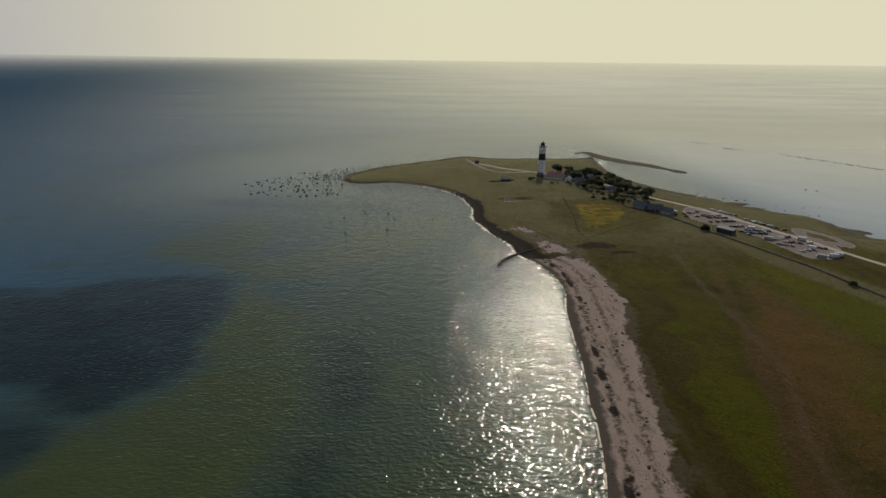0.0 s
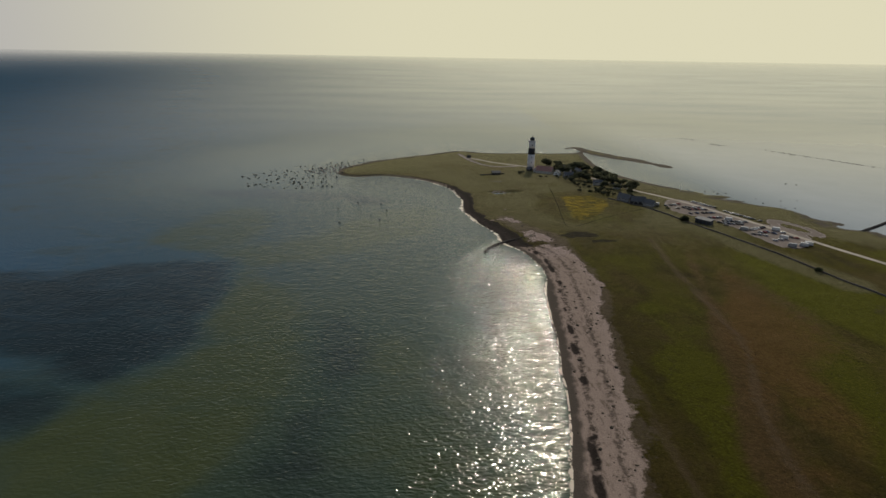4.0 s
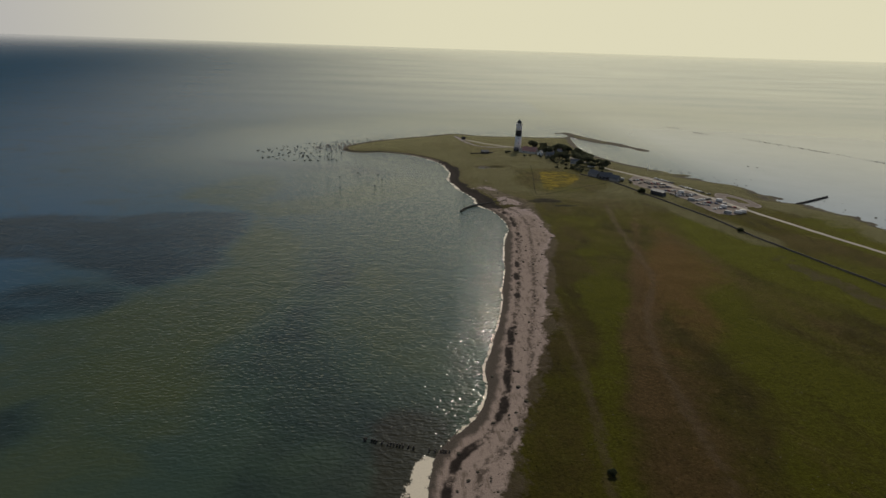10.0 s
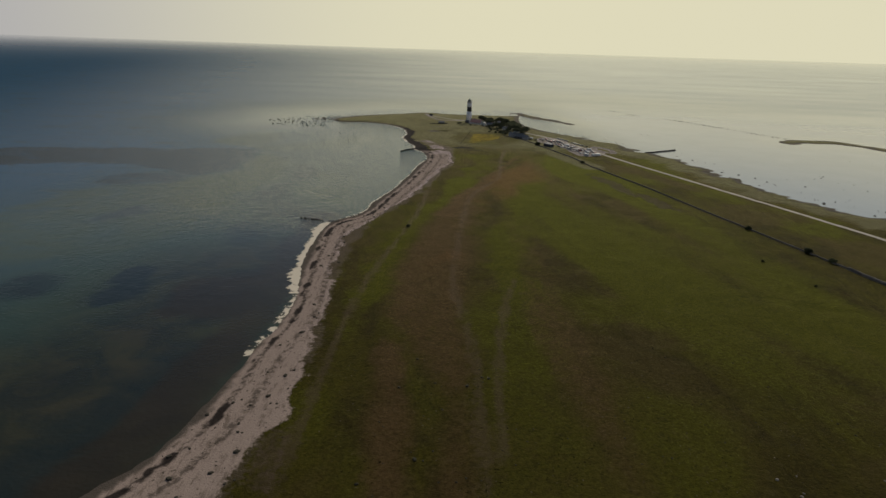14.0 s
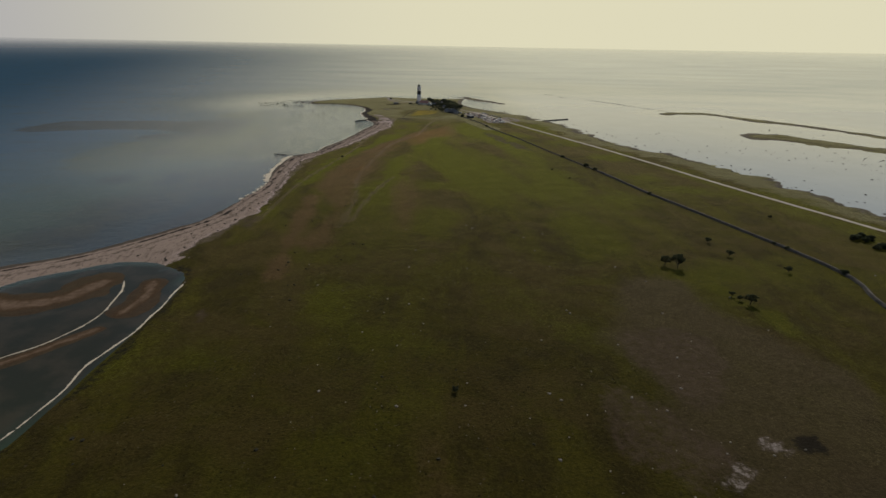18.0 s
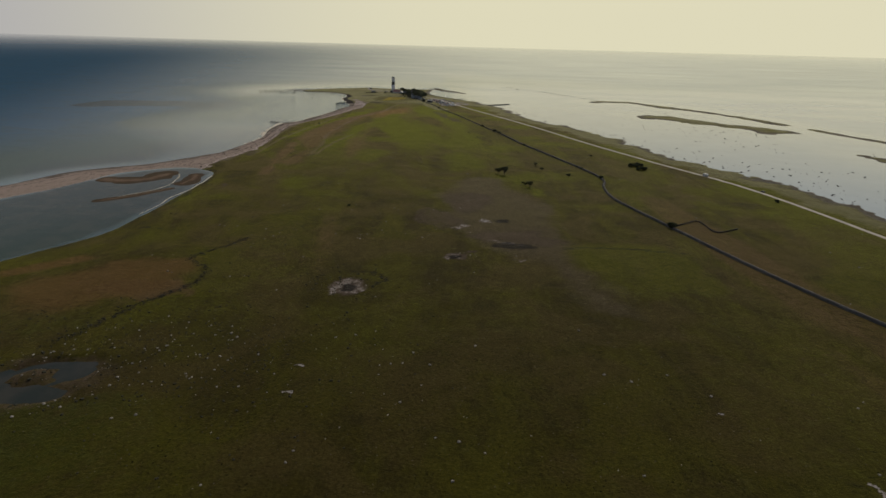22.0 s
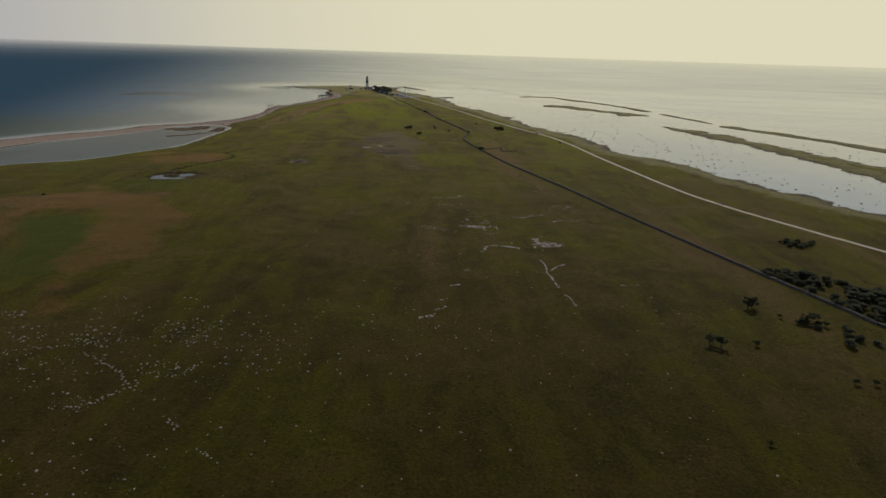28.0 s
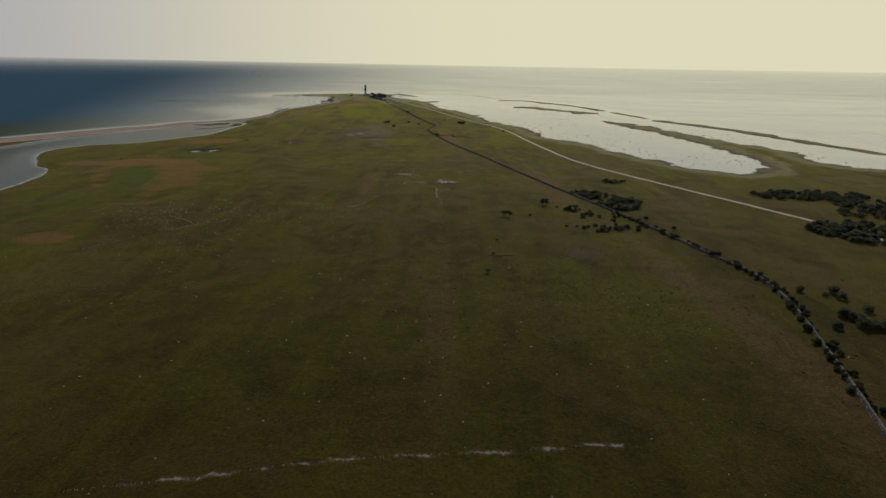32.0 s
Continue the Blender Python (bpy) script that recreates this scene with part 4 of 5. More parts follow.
part("finial", lathe([(0.1, 17.95), (0.24, 18.1), (0.26, 18.2), (0.1, 18.33), (0.03, 18.7)], 12), COPPER, light)
for turn, zs in ((200, (2.8, 5.6, 13.2)), (265, (4.2, 7.0, 13.6)), (20, (3, 6, 13)), (110, (4, 7, 13.4))):
    for z in zs:
        a, r = radians(turn), radius(z)
        w = boxed(-0.06, -0.16, z - 0.3, 0.05, 0.16, z + 0.3)
        bmesh.ops.transform(w, matrix=Matrix.Rotation(a, 4, "Z") @ Matrix.Translation((r, 0, 0)), verts=w.verts)
        part("window", w, PANE, light)
d = boxed(-0.1, -0.3, 0.3, 0.14, 0.3, 1.35)
bmesh.ops.transform(d, matrix=Matrix.Rotation(radians(240), 4, "Z") @ Matrix.Translation((2.16, 0, 0)), verts=d.verts)
part("door", d, DARK_WOOD, light, "dark entrance door")


# ---- houses ----
def house(x, y, turn, length, width, eaves, ridge, wall, roof, label, chimneys=1, windows=3, gable=None, name="house"):
    """A gabled house: walls, two roof slopes, chimneys, door and windows."""
    h = thing(name, x, y, turn, label, "house")
    l, w = length / 2, width / 2
    part("wall", prism([(-w, -0.4), (w, -0.4), (w, eaves), (0, ridge - 0.05), (-w, eaves)], -l, l), wall, h)
    over, t = 0.18, 0.09
    rise = (ridge - eaves) / w
    for s in (-1, 1):
        slope = prism([(0, ridge), (s * (w + over), eaves - rise * over), (s * (w + over), eaves - rise * over + t), (0, ridge + t)], -l - over, l + over)
        r = part("roof", slope, roof, h)
    for i in range(chimneys):
        cy = -l * 0.5 + i * length * 0.5
        part("chimney", boxed(-0.18, cy - 0.18, ridge - 0.5, 0.18, cy + 0.18, ridge + 0.55, 0.03), RED_TILE if wall is not RENDERED else STONE, h)
    for s in (-1, 1):
        for i in range(windows):
            cy = -l + length * (i + 0.7) / (windows + 0.4)
            win = part("window", boxed(s * w - 0.03, cy - 0.26, eaves * 0.38, s * w + 0.03, cy + 0.26, eaves * 0.85), WHITE, h)
            part("pane", boxed(s * (w + 0.02) - 0.02, cy - 0.2, eaves * 0.43, s * (w + 0.02) + 0.02, cy + 0.2, eaves * 0.8), PANE, win)
        win = part("window", boxed(-0.26, s * l - 0.03, eaves * 0.45, 0.26, s * l + 0.03, eaves * 0.95), WHITE, h)
        part("pane", boxed(-0.2, s * (l + 0.02) - 0.02, eaves * 0.5, 0.2, s * (l + 0.02) + 0.02, eaves * 0.9), PANE, win)
    part("door", boxed(w - 0.02, -l * 0.1 - 0.24, -0.05, w + 0.05, -l * 0.1 + 0.24, 0.92), DARK_WOOD, h)
    return h


house(6.0, -9.0, 62, 8.5, 5.2, 1.5, 3.6, RENDERED, RED_TILE, "long low keeper's house with red tiled roof below the lighthouse", 2, 4)
house(1.8, -6.5, -22, 3.6, 2.8, 1.6, 2.8, RENDERED, RED_TILE, "small red-roofed wing beside the keeper's house", 1, 2)
house(11.5, -14.5, 150, 4.2, 3.2, 1.5, 2.6, WHITE, GREY_ROOF, "white gabled outbuilding with pale roof near the lighthouse", 0, 2)
house(-1.5, -4.0, 80, 2.6, 2.0, 1.3, 2.1, DARK_WOOD, GREY_ROOF, "small dark boarded store beside the lighthouse", 0, 1)
house(18, -8, 25, 5.5, 3.0, 1.7, 3.3, RENDERED, GREY_ROOF, "pale gabled house with steep grey roof among trees", 1, 3)
house(23, -14, 20, 4.5, 3.0, 1.7, 3.4, GREY_WALL, GREY_ROOF, "grey gabled cottage with steep roof among trees", 1, 2)
house(16, -20, 100, 5.0, 2.8, 1.5, 2.7, GREY_WALL, GREY_ROOF, "grey low cottage at the edge of the trees", 1, 3)
house(26, -38, 70, 4.5, 2.6, 1.5, 2.5, RENDERED, GREY_ROOF, "pale cottage with grey roof between hedges", 1, 2)
house(33, -46, 65, 3.6, 2.4, 1.4, 2.4, WHITE, GREY_ROOF, "small white cottage by the gravel road", 0, 2)
house(28, -70, 30, 6.0, 3.0, 1.5, 3.2, GREY_WALL, GREY_ROOF, "visitor building wing with steep dark grey roof", 0, 3)
house(32, -75, 75, 6.0, 3.0, 1.5, 3.3, DARK_WOOD, GREY_ROOF, "dark boarded visitor building with steep grey roof", 0, 3)
house(35.5, -79, 40, 4.5, 2.6, 1.4, 2.8, GREY_WALL, GREY_ROOF, "low grey annex of the visitor building", 0, 2)
house(-21.5, -14.5, 92, 4.4, 2.4, 1.2, 2.0, DARK_WOOD, GREY_ROOF, "dark tarred barn on the open turf", 0, 1)
house(-31, 35, 70, 2.2, 1.7, 1.0, 1.6, DARK_WOOD, DARK_WOOD, "small dark hut by the shore path", 0, 1)

shed = thing("car_park_shed", 46.6, -105, 36, "long blue-grey shed with pale roof beside the car park", "shed")
part("wall", boxed(-1.3, -3.0, -0.4, 1.3, 3.0, 1.7), plain("blue_grey_boards", (0.05, 0.06, 0.075), 0.7, scale=3), shed)
part("roof", prism([(-1.5, 1.66), (1.5, 1.95), (1.5, 2.05), (-1.5, 1.76)], -3.25, 3.25), plain("pale_metal_roof", (0.11, 0.125, 0.15), 0.7, 0.0, scale=2), shed, "pale metal roof")
for i in range(4):
    part("door", boxed(-1.35, -2.7 + i * 1.4, 0.0, -1.28, -1.9 + i * 1.4, 1.2), DARK_WOOD, shed)

mast = thing("flagpole", 62, -51, 0, "slender white flagpole on the turf beside the road", "flagpole")
part("pole", lathe([(0.12, -0.2), (0.1, 1.5), (0.06, 3.6)], 10), WHITE, mast)
part("knob", lathe([(0.03, 3.58), (0.1, 3.66), (0.1, 3.74), (0.02, 3.82)], 10), WHITE, mast)


# ---- vehicles ----
def car_paint(name, colour):
    k = Mat(name)
    k.set(Base_Color=k.mix(k.noise(2, 2), colour, tuple(c * 0.85 for c in colour)), Roughness=0.42, Metallic=0.1)
    k.b.inputs["Coat Weight"].default_value = 0.15
    return k.m


PAINTS = [(car_paint("paint_" + n, c), n) for n, c in (("white", (0.7, 0.7, 0.7)), ("silver", (0.4, 0.41, 0.42)), ("black", (0.015, 0.015, 0.017)), ("grey", (0.12, 0.12, 0.13)), ("red", (0.3, 0.03, 0.025)), ("blue", (0.03, 0.06, 0.14)))]
TYRE = plain("tyre_rubber", (0.02, 0.02, 0.02), 0.9, scale=10)
RIM = plain("wheel_rim", (0.4, 0.4, 0.41), 0.4, 0.8, scale=10)
LAMP = glass("lamp_glass", (0.5, 0.5, 0.48))
TAIL = glass("tail_lamp_glass", (0.3, 0.02, 0.02))


def vehicle(kind, paint, colour):
    """One vehicle at the origin, nose along +y, at the plan's scale."""
    van = kind == "motorhome"
    L, W, H = (2.9, 1.0, 1.25) if van else (1.95, 0.8, 0.64)
    v = thing(kind, 0, 0, 0, f"parked {colour} {'motorhome' if van else 'car'} on the gravel car park", "motorhome" if van else "car", "parked vehicles", z=0)
    l, w = L / 2, W / 2
    if van:
        outline = [(-l, 0.16), (l * 0.96, 0.16), (l, 0.45), (l * 0.86, 0.6), (l * 0.66, 0.95), (l * 0.72, H - 0.1), (l * 0.62, H), (-l * 0.97, H), (-l, H - 0.06)]
        cabin = [(l * 0.68, 0.62), (l * 0.87, 0.62), (l * 0.7, 0.93), (l * 0.62, 0.93)]
    else:
        outline = [(-l, 0.14), (l * 0.97, 0.14), (l, 0.3), (l * 0.9, 0.37), (l * 0.42, 0.42), (l * 0.1, H - 0.04), (-l * 0.1, H), (-l * 0.62, H - 0.02), (-l * 0.9, 0.42), (-l, 0.38)]
        cabin = [(l * 0.36, 0.43), (l * 0.09, H - 0.07), (-l * 0.58, H - 0.06), (-l * 0.84, 0.43)]

    def side(points, half):
        bm = prism(points, -half, half)
        bmesh.ops.transform(bm, matrix=Matrix.Rotation(radians(90), 4, "Z"), verts=bm.verts)
        return bm

    body = side(outline, w)
    bmesh.ops.bevel(body, geom=list(body.edges), offset=0.03, segments=1, affect="EDGES", profile=0.5)
    part("body", body, paint, v)
    part("side_windows", side(cabin, w + 0.006), PANE, v, "dark side windows")
    if van:
        part("windscreen", boxed(-w * 0.85, l * 0.72, 0.62, w * 0.85, l * 0.8, 0.9), PANE, v)
    else:
        ws = boxed(-w * 0.82, -0.008, -0.17, w * 0.82, 0.008, 0.17)
        bmesh.ops.transform(ws, matrix=Matrix.Translation((0, l * 0.275, 0.515)) @ Matrix.Rotation(radians(52), 4, "X"), verts=ws.verts)
        part("windscreen", ws, PANE, v)
        rw = boxed(-w * 0.8, -0.008, -0.12, w * 0.8, 0.008, 0.12)
        bmesh.ops.transform(rw, matrix=Matrix.Translation((0, -l * 0.78, 0.525)) @ Matrix.Rotation(radians(-48), 4, "X"), verts=rw.verts)
        part("rear_window", rw, PANE, v)
    for sx in (-1, 1):
        for sy in (-0.62, 0.64):
            wheel = lathe([(0.15, -0.05), (0.155, 0.0), (0.15, 0.05)], 12)
            bmesh.ops.transform(wheel, matrix=Matrix.Translation((sx * (w - 0.04), sy * l, 0.155)) @ Matrix.Rotation(radians(90), 4, "Y"), verts=wheel.verts)
            tyre = part("wheel", wheel, TYRE, v)
            rim = lathe([(0.09, -0.06), (0.09, 0.06)], 10)
            bmesh.ops.transform(rim, matrix=Matrix.Translation((sx * (w - 0.04), sy * l, 0.155)) @ Matrix.Rotation(radians(90), 4, "Y"), verts=rim.verts)
            part("rim", rim, RIM, tyre)
        part("headlight", boxed(sx * w * 0.72 - 0.08, l * 0.955, 0.26, sx * w * 0.72 + 0.08, l * 1.005, 0.34), LAMP, v)
        part("tail_light", boxed(sx * w * 0.78 - 0.06, -l - 0.01, 0.28, sx * w * 0.78 + 0.06, -l + 0.02, 0.36), TAIL, v)
    return v


dice = random.Random(11)
fleet = [vehicle("car", p, n) for p, n in PAINTS]
vans = [vehicle("motorhome", PAINTS[0][0], "white"), vehicle("motorhome", PAINTS[1][0], "silver")]
spots = []
# rows of the car park: start, end, cars, heading
for (x0, y0), (x1, y1), n, turn in (((58, -72.7), (62.7, -81.9), 7, 75), ((64.1, -88.5), (70.8, -102.5), 11, 75), ((49.3, -82), (57.4, -82.7), 8, 15), ((50.3, -84.6), (57.0, -85.3), 6, 15), ((48, -91), (57.7, -90.4), 8, 15), ((52.8, -97.8), (57.2, -97), 4, 20),
                                    ((43.1, -79.1), (49.5, -76.1), 4, 30), ((46.1, -83.5), (47, -85.6), 2, 70), ((56.1, -102.6), (64, -104.1), 8, 15), ((54.6, -105.4), (60.4, -107), 5, 15), ((53.2, -104), (53.8, -108.1), 2, 60), ((59.7, -114.3), (66.7, -111.2), 6, 20),
                                    ((58.1, -119.5), (61.3, -121.6), 3, 25), ((60, -117), (63.5, -117.5), 3, 25), ((64.6, -117), (66.3, -118.9), 2, 35), ((61.7, -126.8), (64.3, -125.7), 2, 35)):
    for i in range(n):
        if dice.random() < 0.93:
            s = i / max(1, n - 1)
            spots.append((x0 + (x1 - x0) * s + dice.uniform(-0.15, 0.15), y0 + (y1 - y0) * s + dice.uniform(-0.25, 0.25), turn + dice.uniform(-4, 4) + 180 * (dice.random() < 0.3), 0))
spots += [(57.5, -113.8, 60, 1), (69.3, -114.6, 60, 1), (63.7, -133, 55, 1), (68.2, -132.3, 60, 1), (70.6, -131.2, 60, 1), (66.3, -124.2, 40, 1), (58.5, -101, 60, 1), (39, -77.5, 60, 1), (70.1, -118, 60, 0), (69.6, -123, 60, 0), (71.2, -123.9, 60, 0), (191.5, -418, 20, 1), (243.5, -627, 22, 0), (204, -448, 15, 0)]
used = set()
for x, y, turn, kind in spots:
    pool_ = vans if kind else fleet
    pick = dice.choices(range(len(pool_)), (4, 3) if kind else (3, 4, 8, 7, 2, 3))[0]
    v = pool_[pick]
    m = pose(x, y, ground_z(x, y) + 0.02, 0, 0, turn)
    if (kind, pick) not in used:
        used.add((kind, pick))
        v.matrix_basis = m
    else:
        v = copy_thing(v, m)
    if x > 150:
        tagged(v, v["label"].replace("parked", "lone").replace("on the gravel car park", "on the gravel road"), group="vehicles on the road")


# ---- trees and bushes ----
def leaves(bm, cx, cy, cz, rx, ry, rz, count, size, r):
    """Small leaf clumps, each a bent quad, scattered through an uneven lump."""
    for _ in range(count):
        v = Vector((r.gauss(0, 1), r.gauss(0, 1), r.gauss(0, 1))).normalized() * (r.random() ** 0.4)
        p = Vector((cx + v.x * rx, cy + v.y * ry, cz + v.z * rz))
        s = size * r.uniform(0.6, 1.4)
        rot = Euler((r.uniform(0, 6.3), r.uniform(0, 6.3), r.uniform(0, 6.3))).to_matrix()
        c = [bm.verts.new(p + rot @ Vector(q) * s) for q in ((-0.6, -0.4, 0), (0.5, -0.6, 0.25), (0.7, 0.5, 0), (-0.4, 0.6, 0.25))]
        bm.faces.new(c)


def limb(bm, a, b, ra, rb, sides=6):
    d = Vector(b) - Vector(a)
    q = d.to_track_quat("Z", "Y").to_matrix().to_4x4()
    made = bmesh.ops.create_cone(bm, cap_ends=True, segments=sides, radius1=ra, radius2=rb, depth=d.length, matrix=Matrix.Translation(Vector(a) + d / 2) @ q)
    return made


def tree(seed, high, wide, lumps, count, size, leaf, name, label, trunk_h=0.35, lump=0.26, reach=(0.25, 0.75)):
    """A tapered trunk with limbs that carry uneven lumps of leaf clumps."""
    r = random.Random(seed)
    t = thing(name, 0, 0, 0, label, "tree" if trunk_h > 0.12 else "bush", z=0)
    tm, lm = bmesh.new(), bmesh.new()
    top = Vector((r.uniform(-0.1, 0.1) * wide, r.uniform(-0.1, 0.1) * wide, high * trunk_h))
    limb(tm, (0, 0, -0.2), top, high * 0.045, high * 0.03, 8)
    for i in range(lumps):
        a = 2 * math.pi * i / lumps + r.uniform(-0.5, 0.5)
        far_ = wide * 0.5 * r.uniform(*reach)
        z = high * r.uniform(max(0.22, trunk_h + 0.1), 0.8)
        if i == 0:
            far_, z = wide * 0.1, high * 0.8
        c = Vector((math.cos(a) * far_, math.sin(a) * far_, z))
        limb(tm, top * r.uniform(0.7, 1.0), c, high * 0.022, high * 0.008)
        k_ = r.uniform(0.7, 1.2)
        leaves(lm, c.x, c.y, c.z, wide * lump * k_, wide * lump * k_, high * lump * 0.65 * k_, count, size, r)
    part("trunk", tm, BARK, t)
    part("crown", lm, leaf, t)
    return t


TREES = [tree(1, 4.4, 5.2, 11, 190, 0.36, LEAF, "tree", "broad dark green deciduous tree beside the cottages"),
         tree(2, 3.6, 4.4, 10, 190, 0.34, LEAF, "tree", "round dark green deciduous tree beside the cottages"),
         tree(3, 3.9, 3.8, 9, 190, 0.34, LEAF, "tree", "narrow dark green tree beside the cottages"),
         tree(4, 2.6, 3.4, 9, 130, 0.26, GREY_LEAF, "tree", "low grey-green leafy tree in a garden")]
LONE = [tree(5, 2.8, 3.4, 15, 75, 0.16, JUNIPER, "tree", "wind-shaped dark hawthorn tree on open heath", 0.3, 0.15, (0.2, 1.0)),
        tree(6, 2.3, 2.5, 13, 70, 0.15, JUNIPER, "tree", "small wind-bent dark hawthorn tree on open heath", 0.3, 0.16, (0.2, 1.0)),
        tree(7, 3.6, 2.8, 15, 65, 0.15, JUNIPER, "tree", "tall thin-limbed dark hawthorn tree on open heath", 0.3, 0.15, (0.15, 1.0))]
BUSH = [tree(8, 1.4, 2.0, 8, 130, 0.2, JUNIPER, "bush", "dark green juniper bush beside the stone wall", 0.08),
        tree(9, 1.1, 1.6, 7, 120, 0.18, JUNIPER, "bush", "low dark juniper bush beside the stone wall", 0.08),
        tree(10, 2.0, 3.0, 16, 190, 0.17, THORN, "bush", "spreading dark green thorn bush in a thicket", 0.08, 0.2, (0.1, 0.95))]
placed = set()


def plant(t, x, y, size=1.0, label="", group=""):
    m = pose(x, y, ground_z(x, y), 0, 0, dice.uniform(0, 360)) @ Matrix.Diagonal((size * dice.uniform(0.9, 1.1), size * dice.uniform(0.9, 1.1), size * dice.uniform(0.85, 1.1), 1))
    if t.name in placed:
        t = copy_thing(t, m)
    else:
        placed.add(t.name)
        t.matrix_basis = m
    return tagged(t, label, group=group)


# the cottage gardens
for x, y in ((13, 14), (16, 10), (10, 6), (18, 2), (23, 6), (27, 1), (32, 5), (33, -2), (29, -8), (25, -5), (21, -14), (30, -16), (33, -14), (36, -22), (33, -26), (29, -28), (26, -24), (35, -32), (38, -40),
             (37, -47), (30, -36), (28, -44), (34, -38), (23, -30), (20, -26), (13, -4), (15, -12), (14, 1), (20, -4), (27, -13), (12, 10), (19, 8), (30, 2), (24, 1), (31, -20), (34, -9), (29, -33), (25, -18), (36, -27), (40, -44), (38, -51), (35, -55)):
    plant(TREES[dice.randrange(3)], x + dice.uniform(-1, 1), y + dice.uniform(-1.5, 1.5), dice.uniform(0.75, 1.15), group="trees round the cottages")
for x, y in ((-9, -12), (-6, -12), (1, -22), (5, -21), (9, -24), (12, -28), (15, -33), (17, -38), (14, -51), (19, -44), (22, -50), (22, -58), (25, -55), (20, -36), (10, -19), (17, -26), (28, -52), (31, -56), (24, -62), (27, -60), (36, -68), (39, -82), (41, -84)):
    plant(TREES[3] if dice.random() < 0.6 else BUSH[2], x + dice.uniform(-1, 1), y + dice.uniform(-1, 1), dice.uniform(0.55, 0.95), group="shrubs round the cottages")
for i in range(64):
    a, d_ = dice.uniform(0, 6.283), dice.random() ** 0.5
    plant(TREES[dice.randrange(4)], 25 + 14 * d_ * math.cos(a), -24 + 34 * d_ * math.sin(a), dice.uniform(0.35, 0.85), group="shrubs round the cottages")
for i in range(16):
    plant(BUSH[dice.randrange(2)], 17 + i * 1.25 + dice.uniform(-0.5, 0.5), -53 - i * 0.55 + dice.uniform(-0.8, 0.8), dice.uniform(0.6, 1.0), "clipped dark green garden bush by the cottages", "shrubs round the cottages")
# single trees and bushes on the heath
for x, y, k_, s in ((89.2, -425.5, 0, 1.1), (92, -427.5, 0, 1.25), (110, -405.5, 1, 0.8), (111.3, -417.5, 1, 1.0), (122, -429.5, 1, 1.0), (98.5, -446, 1, 0.75), (99.4, -448.5, 1, 0.8), (101, -450.5, 0, 0.9),
                    (145, -377, 1, 0.7),  (28.5, -489.5, 1, 0.7), (200.5, -736, 2, 1.1), (202, -735, 2, 0.9), (182, -756, 0, 0.95), (184, -757, 2, 0.75),
                    (192.5, -756, 1, 0.8), (211, -743.5, 2, 0.8), (213.5, -742.5, 0, 0.9), (215, -745, 1, 0.8), (205, -771, 1, 0.7), (209, -771, 1, 0.7), (177, -791, 1, 0.5), (172.5, -823, 1, 0.8), (175, -806, 1, 0.5), (206, -741, 1, 0.6), (-40, -651, 1, 0.7)):
    plant(LONE[k_], x, y, s, group="single trees on the heath")
for x, y, s in ((56.5, -156.5, 1.3), (40.2, -102.5, 1.9), (90.5, -268, 1.2), (98, -291, 1.5), (100.2, -299, 1.4), (112, -345, 1.2), (131, -406, 0.9), (132.5, -410.5, 0.9), (137.5, -430, 1.4), (143, -504.5, 2.0), (79, -300, 0.6), (84, -318, 0.5), (201, -465, 1.2), (-28, -278.5, 0.9)):
    plant(BUSH[0], x, y, s, group="bushes along the wall")
for x, y, s in ((160.5, -400, 1.9), (162.5, -399, 1.9), (164.5, -397.5, 1.8), (163, -401.5, 1.7), (165.5, -400, 1.8), (161.5, -409, 1.7), (163.5, -408, 1.8), (165.5, -407, 1.7)):
    plant(BUSH[0], x, y, s * 0.9, "dense dark juniper bush in a clipped clump on the heath", "clumps beside the road")
# bushes that crowd the far stretch of the wall
wall_line = curve(WALL, 1.0)
low = wall_line[wall_line[:, 1] < -735]
for i in range(125):
    x, y = low[int(len(low) * (dice.random() ** 0.75))]
    plant(BUSH[dice.randrange(2)], x + dice.uniform(-1.6, 2.2), y + dice.uniform(-1, 1), dice.uniform(0.6, 1.4), group="bushes along the wall")
# thickets
for cx, cy, rx, ry, n in ((247, -681, 8, 5, 14), (219, -771, 8, 6, 14), (221, -752, 10, 7, 8), (236, -765, 12, 16, 14), (212, -745, 3, 4, 6)):
    for i in range(n):
        a, d_ = dice.uniform(0, 6.283), dice.random() ** 0.6
        plant(BUSH[2] if dice.random() < 0.7 else BUSH[0], cx + rx * d_ * math.cos(a), cy + ry * d_ * math.sin(a), dice.uniform(0.6, 1.15), "spreading dark green thorn bush in a thicket", "thickets on the heath")


for i in range(84):
    y = dice.uniform(-742, -709)
    x = 215 + (-707 - y) * 0.4 + 1.0 + (9 + 12 * math.sin((-709 - y) / 33 * 3.14)) * dice.random() ** 0.8
    plant(BUSH[2], x, y, dice.uniform(0.75, 1.5), "spreading dark green thorn bush in a thicket", "thicket beside the wall")


